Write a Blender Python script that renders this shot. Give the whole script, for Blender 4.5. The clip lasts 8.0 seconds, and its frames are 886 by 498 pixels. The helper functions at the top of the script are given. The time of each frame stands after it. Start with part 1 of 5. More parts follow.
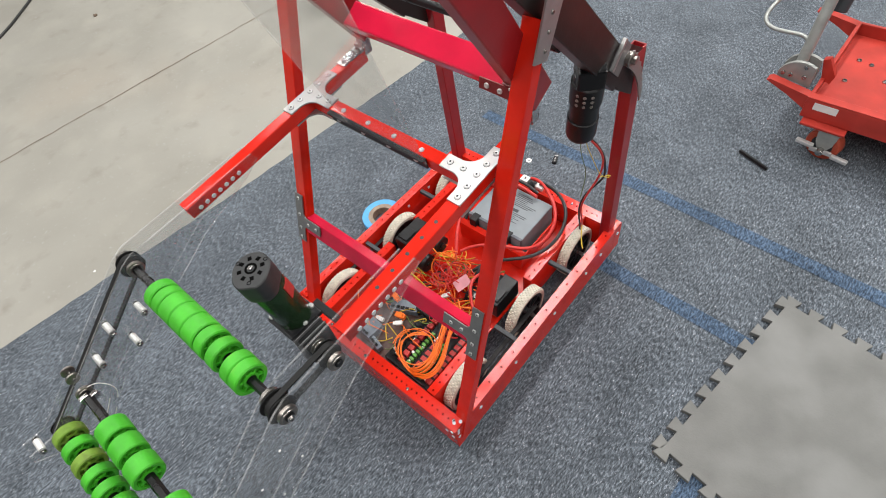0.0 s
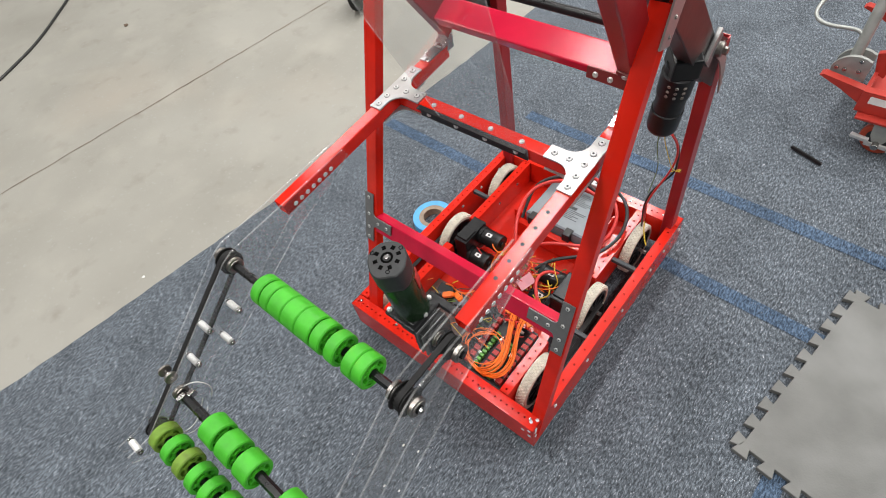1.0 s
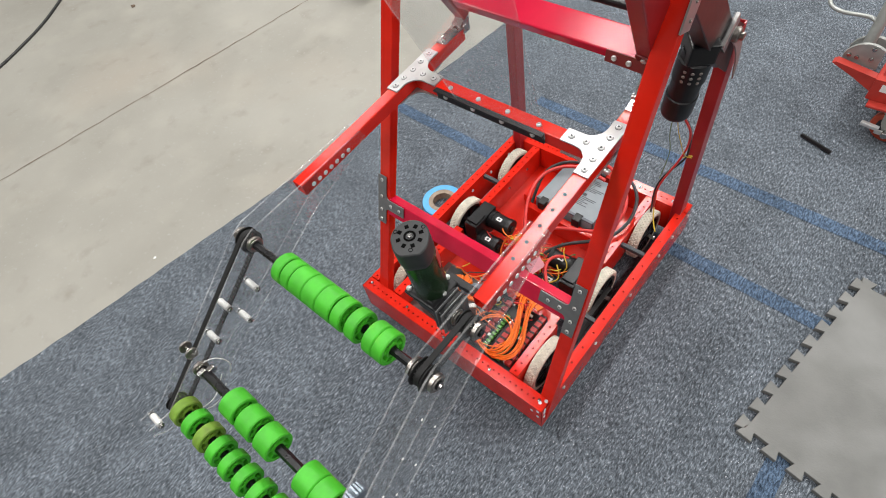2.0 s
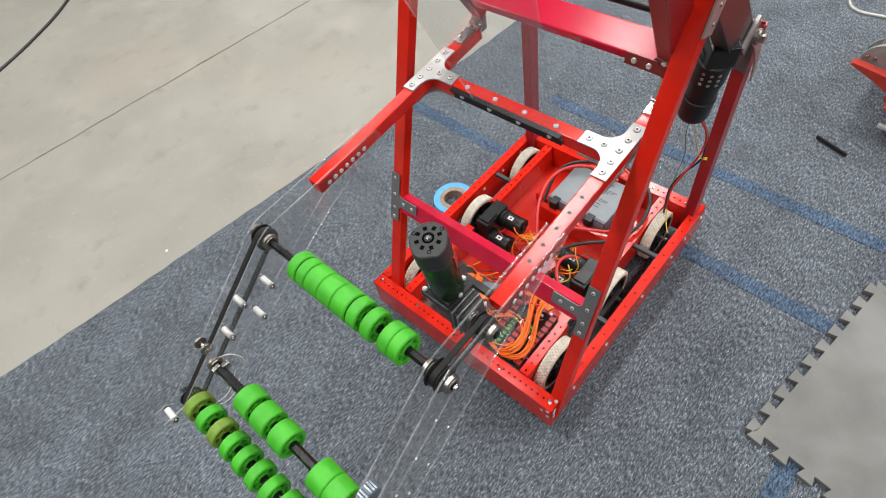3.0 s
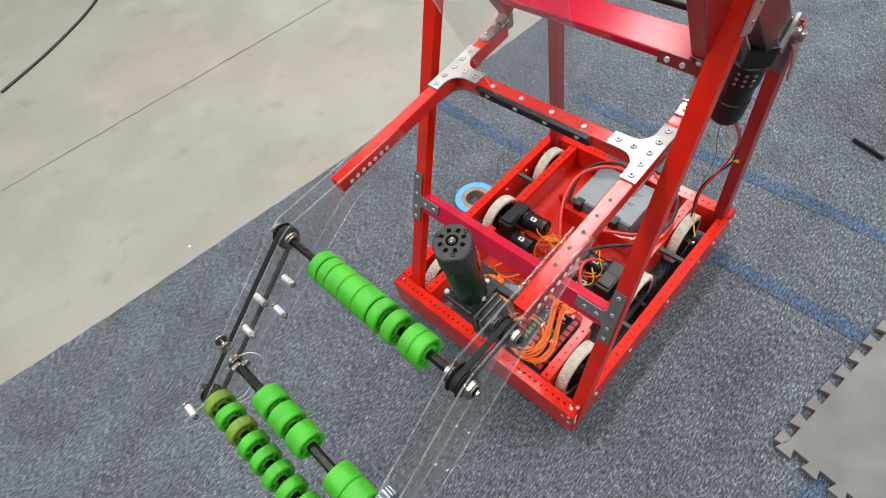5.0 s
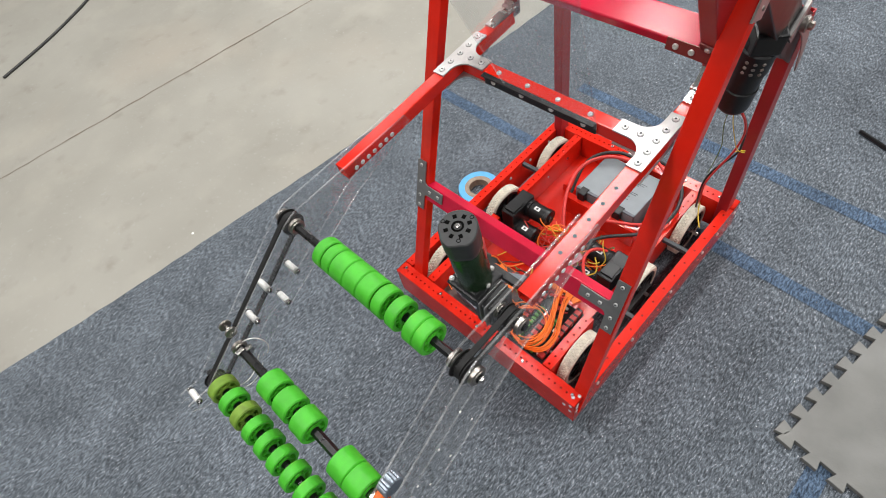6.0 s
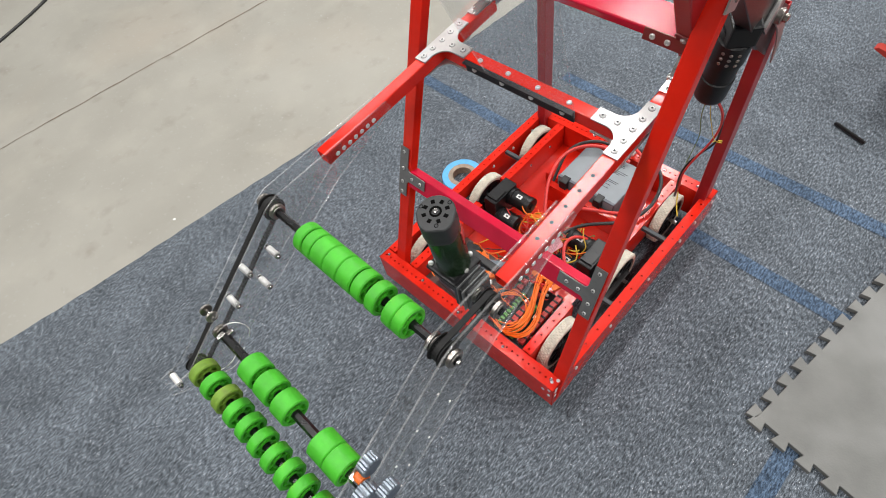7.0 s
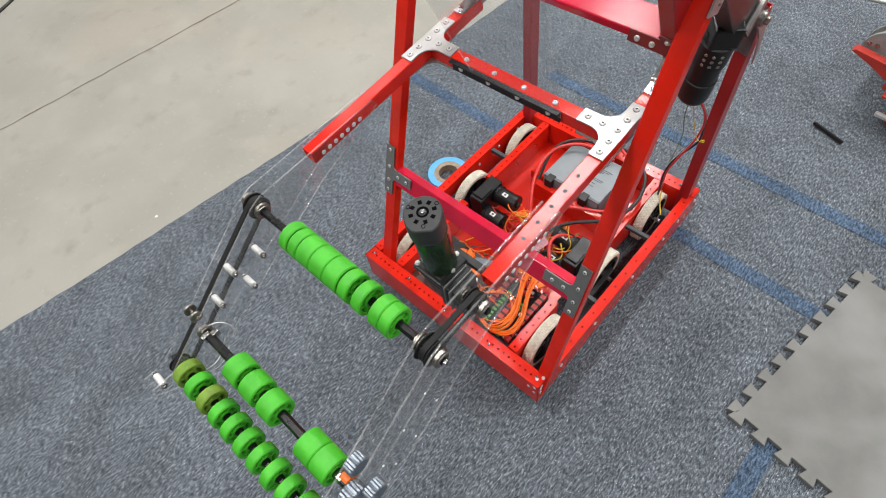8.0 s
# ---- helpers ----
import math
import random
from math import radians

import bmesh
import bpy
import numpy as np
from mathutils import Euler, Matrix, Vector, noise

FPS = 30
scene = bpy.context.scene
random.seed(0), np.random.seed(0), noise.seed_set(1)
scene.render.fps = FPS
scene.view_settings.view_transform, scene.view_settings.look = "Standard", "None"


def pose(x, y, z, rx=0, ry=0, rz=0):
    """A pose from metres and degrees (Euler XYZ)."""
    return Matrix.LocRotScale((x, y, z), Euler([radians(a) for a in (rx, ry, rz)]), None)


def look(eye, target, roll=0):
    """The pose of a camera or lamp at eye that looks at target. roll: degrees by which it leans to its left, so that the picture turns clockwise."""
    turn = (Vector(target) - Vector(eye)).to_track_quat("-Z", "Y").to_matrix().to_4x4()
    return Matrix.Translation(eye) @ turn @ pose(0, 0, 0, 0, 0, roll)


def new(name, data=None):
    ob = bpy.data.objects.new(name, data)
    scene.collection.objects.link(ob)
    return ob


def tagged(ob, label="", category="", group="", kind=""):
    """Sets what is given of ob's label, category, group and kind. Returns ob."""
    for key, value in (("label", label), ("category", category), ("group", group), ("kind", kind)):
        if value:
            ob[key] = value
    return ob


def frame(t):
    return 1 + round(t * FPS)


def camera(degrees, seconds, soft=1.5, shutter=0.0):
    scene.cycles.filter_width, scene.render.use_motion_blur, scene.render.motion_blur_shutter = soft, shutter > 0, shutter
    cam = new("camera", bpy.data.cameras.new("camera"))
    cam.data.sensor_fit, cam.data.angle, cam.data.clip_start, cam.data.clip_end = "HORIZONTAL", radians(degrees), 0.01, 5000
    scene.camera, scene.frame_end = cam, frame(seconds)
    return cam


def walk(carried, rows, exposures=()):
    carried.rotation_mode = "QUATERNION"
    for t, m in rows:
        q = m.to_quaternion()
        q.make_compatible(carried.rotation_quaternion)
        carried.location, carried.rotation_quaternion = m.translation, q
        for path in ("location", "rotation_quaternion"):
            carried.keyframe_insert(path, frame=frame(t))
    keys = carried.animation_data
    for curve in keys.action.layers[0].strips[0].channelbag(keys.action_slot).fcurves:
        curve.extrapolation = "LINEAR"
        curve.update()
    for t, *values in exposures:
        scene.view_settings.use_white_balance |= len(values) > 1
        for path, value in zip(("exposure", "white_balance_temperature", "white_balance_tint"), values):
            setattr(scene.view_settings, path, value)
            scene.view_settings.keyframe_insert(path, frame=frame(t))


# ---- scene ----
cam = camera(78.6, 8.0, soft=1.0)
PATH = [
    (0, (0.384, -0.233, 1.441), (-0.544, 0.543, -0.152), -12.5),
    (0.5, (0.312, -0.309, 1.453), (-0.642, 0.49, -0.113), -13.2),
    (1, (0.261, -0.357, 1.441), (-0.687, 0.435, -0.131), -13.3),
    (1.5, (0.256, -0.377, 1.444), (-0.676, 0.399, -0.147), -13.1),
    (3, (0.236, -0.39, 1.458), (-0.702, 0.34, -0.151), -13.4),
    (3.5, (0.227, -0.389, 1.452), (-0.733, 0.321, -0.152), -14.1),
    (4, (0.223, -0.385, 1.452), (-0.753, 0.309, -0.15), -14.7),
    (4.5, (0.222, -0.383, 1.451), (-0.766, 0.303, -0.148), -15.1),
    (6, (0.22, -0.392, 1.445), (-0.754, 0.262, -0.175), -15.2),
    (6.5, (0.238, -0.393, 1.453), (-0.713, 0.253, -0.183), -14.6),
    (7, (0.236, -0.392, 1.45), (-0.68, 0.269, -0.199), -13.3),
    (7.5, (0.234, -0.391, 1.455), (-0.655, 0.284, -0.205), -12.1),
    (8, (0.232, -0.39, 1.455), (-0.637, 0.298, -0.21), -11.2),
]
walk(cam, [(t, look(eye, target, roll)) for t, eye, target, roll in PATH])

# ---- world, light ----
world = bpy.data.worlds.new("world")
scene.world = world
world.use_nodes = True
world.node_tree.nodes["Background"].inputs[0].default_value = (0.9, 0.95, 1.0, 1)
world.node_tree.nodes["Background"].inputs[1].default_value = 0.05
scene.view_settings.exposure = 0.0

CEIL = 4.6


def ceiling_lamp(x, y, wide, long, watts, colour=(1.0, 0.985, 0.965)):
    data = bpy.data.lights.new("ceiling_lamp", "AREA")
    data.shape, data.size, data.size_y, data.energy, data.color = "RECTANGLE", wide, long, watts, colour
    ob = new("ceiling_lamp", data)
    ob.matrix_world = pose(x, y, CEIL - 0.05)
    return ob


# rows of strip lights that run along the hall, with a gap between the two fixtures of each row
for lamp_x, north_w, south_w in ((-4.5, 160, 95), (-1.5, 225, 140), (1.5, 165, 88), (4.5, 180, 88)):
    ceiling_lamp(lamp_x, 3.95, 0.40, 5.5, north_w)
    ceiling_lamp(lamp_x, -2.2, 0.40, 5.0, south_w)


# ---- materials ----
def material(name, colour, rough=0.5, metal=0.0, vary=0.12, scale=40.0, bump=0.0, bump_scale=300.0, coat=0.0,
             spec=0.5, rough_vary=0.1, stain=None, stain_scale=6.0, stain_lo=0.55, stain_hi=0.75):
    m = bpy.data.materials.new(name)
    m.use_nodes = True
    nt = m.node_tree
    b = nt.nodes["Principled BSDF"]
    b.inputs["Metallic"].default_value = metal
    b.inputs["Specular IOR Level"].default_value = spec
    b.inputs["Coat Weight"].default_value = coat
    b.inputs["Coat Roughness"].default_value = 0.15
    co = nt.nodes.new("ShaderNodeTexCoord")
    n = nt.nodes.new("ShaderNodeTexNoise")
    n.inputs["Scale"].default_value, n.inputs["Detail"].default_value = scale, 5.0
    nt.links.new(co.outputs["Object"], n.inputs["Vector"])
    ramp = nt.nodes.new("ShaderNodeValToRGB")
    c = Vector(colour)
    lo, hi = c * (1 - vary), c * (1 + vary)
    ramp.color_ramp.elements[0].position, ramp.color_ramp.elements[1].position = 0.3, 0.7
    ramp.color_ramp.elements[0].color = (*lo, 1)
    ramp.color_ramp.elements[1].color = (min(hi[0], 1), min(hi[1], 1), min(hi[2], 1), 1)
    nt.links.new(n.outputs[0], ramp.inputs[0])
    last = ramp.outputs[0]
    if stain:
        s = nt.nodes.new("ShaderNodeTexNoise")
        s.inputs["Scale"].default_value, s.inputs["Detail"].default_value = stain_scale, 4.0
        nt.links.new(co.outputs["Object"], s.inputs["Vector"])
        mr = nt.nodes.new("ShaderNodeMapRange")
        mr.inputs[1].default_value, mr.inputs[2].default_value = stain_lo, stain_hi
        nt.links.new(s.outputs[0], mr.inputs[0])
        mix = nt.nodes.new("ShaderNodeMix")
        mix.data_type = "RGBA"
        nt.links.new(mr.outputs[0], mix.inputs[0])
        nt.links.new(last, mix.inputs[6])
        mix.inputs[7].default_value = (*stain, 1)
        last = mix.outputs[2]
    nt.links.new(last, b.inputs["Base Color"])
    r = nt.nodes.new("ShaderNodeMapRange")
    r.inputs[3].default_value, r.inputs[4].default_value = max(rough - rough_vary, 0.02), min(rough + rough_vary, 1)
    n2 = nt.nodes.new("ShaderNodeTexNoise")
    n2.inputs["Scale"].default_value, n2.inputs["Detail"].default_value = scale * 0.4, 3.0
    nt.links.new(co.outputs["Object"], n2.inputs["Vector"])
    nt.links.new(n2.outputs[0], r.inputs[0])
    nt.links.new(r.outputs[0], b.inputs["Roughness"])
    if bump:
        nb = nt.nodes.new("ShaderNodeTexNoise")
        nb.inputs["Scale"].default_value, nb.inputs["Detail"].default_value = bump_scale, 4.0
        nt.links.new(co.outputs["Object"], nb.inputs["Vector"])
        bp = nt.nodes.new("ShaderNodeBump")
        bp.inputs["Strength"].default_value, bp.inputs["Distance"].default_value = bump, 0.002
        nt.links.new(nb.outputs[0], bp.inputs["Height"])
        nt.links.new(bp.outputs[0], b.inputs["Normal"])
    return m


RED = material("red_paint", (0.63, 0.017, 0.007), 0.15, vary=0.10, scale=18, bump=0.10, bump_scale=90, coat=0.0, spec=0.36, rough_vary=0.05,
               stain=(0.42, 0.02, 0.012), stain_scale=9, stain_lo=0.6, stain_hi=0.8)
CRIMSON = material("crimson_paint", (0.58, 0.009, 0.042), 0.17, vary=0.10, scale=15, bump=0.05, bump_scale=60, coat=0.1, spec=0.4, rough_vary=0.05)
# red of lift arms and rear posts, with their shade put into the colour
SHADEDRED = material("shaded_red_paint", (0.30, 0.010, 0.014), 0.36, vary=0.12, scale=15, bump=0.1, bump_scale=70, coat=0.2)
MAROON = material("maroon_paint", (0.16, 0.012, 0.014), 0.40, vary=0.15, scale=20, bump=0.1, bump_scale=80, coat=0.15)
GUN = material("dark_bronze_paint", (0.016, 0.011, 0.010), 0.36, spec=0.35, vary=0.2, scale=25, bump=0.1, bump_scale=90, coat=0.1)
ALU = material("bare_aluminium", (0.46, 0.455, 0.445), 0.42, 0.85, vary=0.06, scale=60, bump=0.08, bump_scale=400)
PLATE = material("grey_aluminium_plate", (0.20, 0.20, 0.20), 0.42, 0.45, vary=0.08, scale=60, bump=0.08, bump_scale=300)
ZINC = material("blue_zinc_steel", (0.27, 0.31, 0.36), 0.42, 0.9, vary=0.2, scale=90)
VOID = material("dark_recess", (0.003, 0.003, 0.003), 0.9, spec=0.05)
CAP = material("charcoal_plastic", (0.024, 0.025, 0.026), 0.5, vary=0.15, scale=80)
STEEL = material("zinc_steel", (0.40, 0.39, 0.38), 0.27, 1.0, vary=0.15, scale=120)
CHROME = material("bright_hinge_steel", (0.58, 0.58, 0.58), 0.26, 1.0, vary=0.25, scale=70, bump=0.5, bump_scale=60)
BEARING = material("bearing_steel", (0.33, 0.30, 0.275), 0.36, 1.0, vary=0.2, scale=150)
GREEN = material("green_rubber", (0.055, 0.42, 0.018), 0.50, vary=0.12, scale=55, bump=0.15, bump_scale=250,
                 stain=(0.19, 0.40, 0.035), stain_scale=14, stain_lo=0.62, stain_hi=0.82)
OLIVE = material("worn_green_rubber", (0.165, 0.30, 0.028), 0.6, vary=0.25, scale=60, bump=0.2, bump_scale=250,
                 stain=(0.10, 0.12, 0.03), stain_scale=30)
BLACK = material("black_plastic", (0.008, 0.008, 0.009), 0.34, spec=0.28, vary=0.2, scale=80, bump=0.06, bump_scale=500)
SHAFT = material("black_hex_shaft", (0.012, 0.012, 0.013), 0.30, 0.4, vary=0.2, scale=90)
RUBBER = material("black_rubber", (0.011, 0.011, 0.011), 0.62, spec=0.3, vary=0.2, scale=100, bump=0.15, bump_scale=600)
CANGREEN = material("dark_green_can", (0.009, 0.034, 0.009), 0.22, 0.3, vary=0.3, scale=30)
TREAD = material("cream_tread", (0.62, 0.57, 0.48), 0.75, vary=0.14, scale=70, bump=0.35, bump_scale=350,
                 stain=(0.36, 0.32, 0.27), stain_scale=25, stain_lo=0.55, stain_hi=0.8)
BATTERY = material("battery_grey", (0.20, 0.225, 0.245), 0.45, vary=0.06, scale=30, bump=0.05, bump_scale=200)
BOARD = material("brown_board", (0.10, 0.055, 0.045), 0.5, vary=0.3, scale=60)
CHIP = material("controller_grey", (0.10, 0.11, 0.13), 0.5, vary=0.2, scale=80)
BLUEGREY = material("blue_grey_plastic", (0.150, 0.180, 0.215), 0.5, vary=0.2, scale=80)
TERM = material("red_terminal", (0.46, 0.03, 0.025), 0.45, vary=0.2, scale=90)
GTERM = material("green_terminal", (0.10, 0.30, 0.05), 0.45, vary=0.2, scale=90)
ORANGE = material("orange_insulation", (0.85, 0.17, 0.015), 0.42, vary=0.12, scale=50)
WIRERED = material("red_insulation", (0.60, 0.035, 0.03), 0.40, vary=0.12, scale=50)
WIREBLK = material("black_insulation", (0.02, 0.02, 0.02), 0.45, vary=0.2, scale=50)
WIREYEL = material("yellow_insulation", (0.62, 0.42, 0.03), 0.45, vary=0.15, scale=50)
WIREGRN = material("green_insulation", (0.10, 0.16, 0.03), 0.45, vary=0.2, scale=50)
PINK = material("pink_label", (0.75, 0.33, 0.38), 0.6, vary=0.08, scale=40)
WHITE = material("white_label", (0.78, 0.78, 0.76), 0.55, vary=0.05, scale=40)
INK = material("dark_print", (0.035, 0.04, 0.045), 0.6, vary=0.1, scale=40)
NYLON = material("white_nylon", (0.78, 0.77, 0.74), 0.35, 0.3, vary=0.08, scale=60)
BLUETAPE = material("blue_tape", (0.09, 0.38, 0.72), 0.55, vary=0.08, scale=60, bump=0.1, bump_scale=300)
CARD = material("cardboard", (0.30, 0.24, 0.18), 0.8, vary=0.2, scale=90, bump=0.2, bump_scale=400)
JACKRED = material("jack_red_paint", (0.44, 0.040, 0.028), 0.45, spec=0.35, vary=0.18, scale=14, bump=0.1, bump_scale=60,
                   stain=(0.30, 0.03, 0.02), stain_scale=7)
JACKGREY = material("grey_casting", (0.36, 0.37, 0.35), 0.45, 0.5, vary=0.15, scale=30, bump=0.1, bump_scale=120)
CASTER = material("orange_caster", (0.42, 0.065, 0.030), 0.5, vary=0.15, scale=30)
WALL = material("painted_wall", (0.24, 0.24, 0.235), 0.8, vary=0.04, scale=3)
CEILM = material("ceiling_paint", (0.16, 0.16, 0.16), 0.9, vary=0.04, scale=3)
CRACKM = material("crack_dirt", (0.155, 0.112, 0.080), 0.9, vary=0.35, scale=30)
MATM = material("grey_foam", (0.150, 0.151, 0.142), 0.58, vary=0.16, scale=9, bump=0.25, bump_scale=220, rough_vary=0.12,
                stain=(0.210, 0.212, 0.204), stain_scale=4.2, stain_lo=0.46, stain_hi=0.72)


def clear_material(name, haze, graze=0.5, flat=0.035, tint=(1, 1, 1)):
    """Thin clear acrylic: lets light straight through, mirrors at its faces, with a faint dusty haze."""
    m = bpy.data.materials.new(name)
    m.use_nodes = True
    nt = m.node_tree
    nt.nodes.remove(nt.nodes["Principled BSDF"])
    out = nt.nodes["Material Output"]
    clear, gloss, dust = nt.nodes.new("ShaderNodeBsdfTransparent"), nt.nodes.new("ShaderNodeBsdfGlossy"), nt.nodes.new("ShaderNodeBsdfDiffuse")
    clear.inputs[0].default_value = (*tint, 1)
    gloss.inputs["Roughness"].default_value = 0.06
    dust.inputs[0].default_value = (0.75, 0.75, 0.74, 1)
    lw = nt.nodes.new("ShaderNodeLayerWeight")
    lw.inputs[0].default_value = 0.5
    steep = nt.nodes.new("ShaderNodeMath")
    steep.operation, steep.inputs[1].default_value = "POWER", 4.0
    nt.links.new(lw.outputs["Facing"], steep.inputs[0])
    fres = nt.nodes.new("ShaderNodeMapRange")
    fres.inputs[3].default_value, fres.inputs[4].default_value = flat, graze
    nt.links.new(steep.outputs[0], fres.inputs[0])
    co, n, r = nt.nodes.new("ShaderNodeTexCoord"), nt.nodes.new("ShaderNodeTexNoise"), nt.nodes.new("ShaderNodeMapRange")
    n.inputs["Scale"].default_value, n.inputs["Detail"].default_value = 22, 6
    r.inputs[1].default_value, r.inputs[2].default_value = 0.35, 0.75
    r.inputs[3].default_value, r.inputs[4].default_value = haze * 0.5, haze * 2.0
    nt.links.new(co.outputs["Object"], n.inputs["Vector"])
    nt.links.new(n.outputs[0], r.inputs[0])
    a, b = nt.nodes.new("ShaderNodeMixShader"), nt.nodes.new("ShaderNodeMixShader")
    nt.links.new(r.outputs[0], a.inputs[0])
    nt.links.new(clear.outputs[0], a.inputs[1])
    nt.links.new(dust.outputs[0], a.inputs[2])
    nt.links.new(fres.outputs[0], b.inputs[0])
    nt.links.new(a.outputs[0], b.inputs[1])
    nt.links.new(gloss.outputs[0], b.inputs[2])
    nt.links.new(b.outputs[0], out.inputs[0])
    return m


CLEAR = clear_material("clear_acrylic", 0.032, 0.32, 0.04, (0.95, 0.955, 0.96))
CLEAREDGE = clear_material("sawn_acrylic_edge", 0.15, 0.03, 0.01)


def carpet_material(name, tint, bright):
    """Grey needle-punch carpet: fine pale and dark flecks, drawn out along the pile, with worn patches."""
    m = bpy.data.materials.new(name)
    m.use_nodes = True
    nt = m.node_tree
    b = nt.nodes["Principled BSDF"]
    b.inputs["Roughness"].default_value = 0.95
    b.inputs["Specular IOR Level"].default_value = 0.15
    co = nt.nodes.new("ShaderNodeTexCoord")

    def noise_at(sx, sy, detail, turn=0.0):
        mp = nt.nodes.new("ShaderNodeMapping")
        mp.inputs["Scale"].default_value = (sx, sy, 60)
        mp.inputs["Rotation"].default_value = (0, 0, turn)
        n = nt.nodes.new("ShaderNodeTexNoise")
        n.inputs["Scale"].default_value, n.inputs["Detail"].default_value = 1.0, detail
        n.inputs["Roughness"].default_value = 0.82
        nt.links.new(co.outputs["Object"], mp.inputs["Vector"])
        nt.links.new(mp.outputs[0], n.inputs["Vector"])
        return n.outputs[0]

    fleck = noise_at(232, 66, 6.0, 0.15)
    ramp = nt.nodes.new("ShaderNodeValToRGB")
    cr = ramp.color_ramp
    cr.elements[0].position, cr.elements[0].color = 0.34, (0.016 * tint[0], 0.017 * tint[1], 0.020 * tint[2], 1)
    cr.elements[1].position, cr.elements[1].color = 0.72, (0.62 * bright, 0.63 * bright, 0.66 * bright, 1)
    for at, v in ((0.43, 0.048), (0.505, 0.092), (0.585, 0.180)):
        e = cr.elements.new(at)
        e.color = (v * tint[0], v * tint[1], v * tint[2], 1)
    nt.links.new(fleck, ramp.inputs[0])
    # sparse pale fibres
    lint = noise_at(190, 150, 1.0, 0.5)
    lm = nt.nodes.new("ShaderNodeMapRange")
    lm.inputs[1].default_value, lm.inputs[2].default_value = 0.70, 0.76
    nt.links.new(lint, lm.inputs[0])
    lx = nt.nodes.new("ShaderNodeMix")
    lx.data_type = "RGBA"
    nt.links.new(lm.outputs[0], lx.inputs[0])
    nt.links.new(ramp.outputs[0], lx.inputs[6])
    lx.inputs[7].default_value = (0.62 * bright, 0.63 * bright, 0.66 * bright, 1)
    patch = noise_at(5.0, 3.6, 7.0)
    mr = nt.nodes.new("ShaderNodeMapRange")
    mr.inputs[1].default_value, mr.inputs[2].default_value = 0.3, 0.7
    mr.inputs[3].default_value, mr.inputs[4].default_value = 0.66, 1.36
    nt.links.new(patch, mr.inputs[0])
    mul = nt.nodes.new("ShaderNodeVectorMath")
    mul.operation = "SCALE"
    nt.links.new(lx.outputs[2], mul.inputs[0])
    nt.links.new(mr.outputs[0], mul.inputs["Scale"])
    nt.links.new(mul.outputs[0], b.inputs["Base Color"])
    bp = nt.nodes.new("ShaderNodeBump")
    bp.inputs["Strength"].default_value, bp.inputs["Distance"].default_value = 0.25, 0.0010
    nt.links.new(noise_at(360, 150, 2.0, 0.15), bp.inputs["Height"])
    nt.links.new(bp.outputs[0], b.inputs["Normal"])
    return m


CARPET = carpet_material("grey_carpet", (1.02, 1.17, 1.35), 1.05)


def tape_material():
    m = carpet_material("blue_floor_tape", (0.68, 1.02, 1.55), 0.28)
    m.name = "blue_floor_tape"
    return m


FLOORTAPE = tape_material()


def concrete_material():
    """Smooth slab: warm grey, cloudy at two scales, brown spots and pale scuffs."""
    m = bpy.data.materials.new("concrete")
    m.use_nodes = True
    nt = m.node_tree
    b = nt.nodes["Principled BSDF"]
    co = nt.nodes.new("ShaderNodeTexCoord")

    def noisy(scale, detail, lo, hi):
        n = nt.nodes.new("ShaderNodeTexNoise")
        n.inputs["Scale"].default_value, n.inputs["Detail"].default_value = scale, detail
        nt.links.new(co.outputs["Object"], n.inputs["Vector"])
        r = nt.nodes.new("ShaderNodeMapRange")
        r.inputs[1].default_value, r.inputs[2].default_value = lo, hi
        nt.links.new(n.outputs[0], r.inputs[0])
        return r.outputs[0]

    def mixed(fac, a, col):
        x = nt.nodes.new("ShaderNodeMix")
        x.data_type = "RGBA"
        nt.links.new(fac, x.inputs[0])
        if isinstance(a, tuple):
            x.inputs[6].default_value = (*a, 1)
        else:
            nt.links.new(a, x.inputs[6])
        x.inputs[7].default_value = (*col, 1)
        return x.outputs[2]

    c = mixed(noisy(1.6, 6, 0.38, 0.66), (0.325, 0.313, 0.276), (0.278, 0.266, 0.232))
    c = mixed(noisy(0.9, 4, 0.55, 0.75), c, (0.335, 0.302, 0.254))
    c = mixed(noisy(9, 8, 0.58, 0.95), c, (0.215, 0.196, 0.162))
    c = mixed(noisy(4.3, 9, 0.52, 0.95), c, (0.370, 0.352, 0.305))
    c = mixed(noisy(60, 4, 0.62, 0.80), c, (0.35, 0.342, 0.315))
    c = mixed(noisy(3.1, 4, 0.715, 0.78), c, (0.155, 0.118, 0.094))
    nt.links.new(c, b.inputs["Base Color"])
    r = nt.nodes.new("ShaderNodeMapRange")
    r.inputs[3].default_value, r.inputs[4].default_value = 0.40, 0.62
    nt.links.new(noisy(4, 5, 0.3, 0.7), r.inputs[0])
    nt.links.new(r.outputs[0], b.inputs["Roughness"])
    b.inputs["Specular IOR Level"].default_value = 0.35
    n = nt.nodes.new("ShaderNodeTexNoise")
    n.inputs["Scale"].default_value, n.inputs["Detail"].default_value = 120, 4
    nt.links.new(co.outputs["Object"], n.inputs["Vector"])
    bp = nt.nodes.new("ShaderNodeBump")
    bp.inputs["Strength"].default_value, bp.inputs["Distance"].default_value = 0.12, 0.002
    nt.links.new(n.outputs[0], bp.inputs["Height"])
    nt.links.new(bp.outputs[0], b.inputs["Normal"])
    return m


CONCRETE = concrete_material()


# ---- mesh helpers ----
def made(bm, name, mat):
    me = bpy.data.meshes.new(name)
    bmesh.ops.recalc_face_normals(bm, faces=bm.faces)
    bm.to_mesh(me)
    bm.free()
    me.materials.append(mat)
    return me


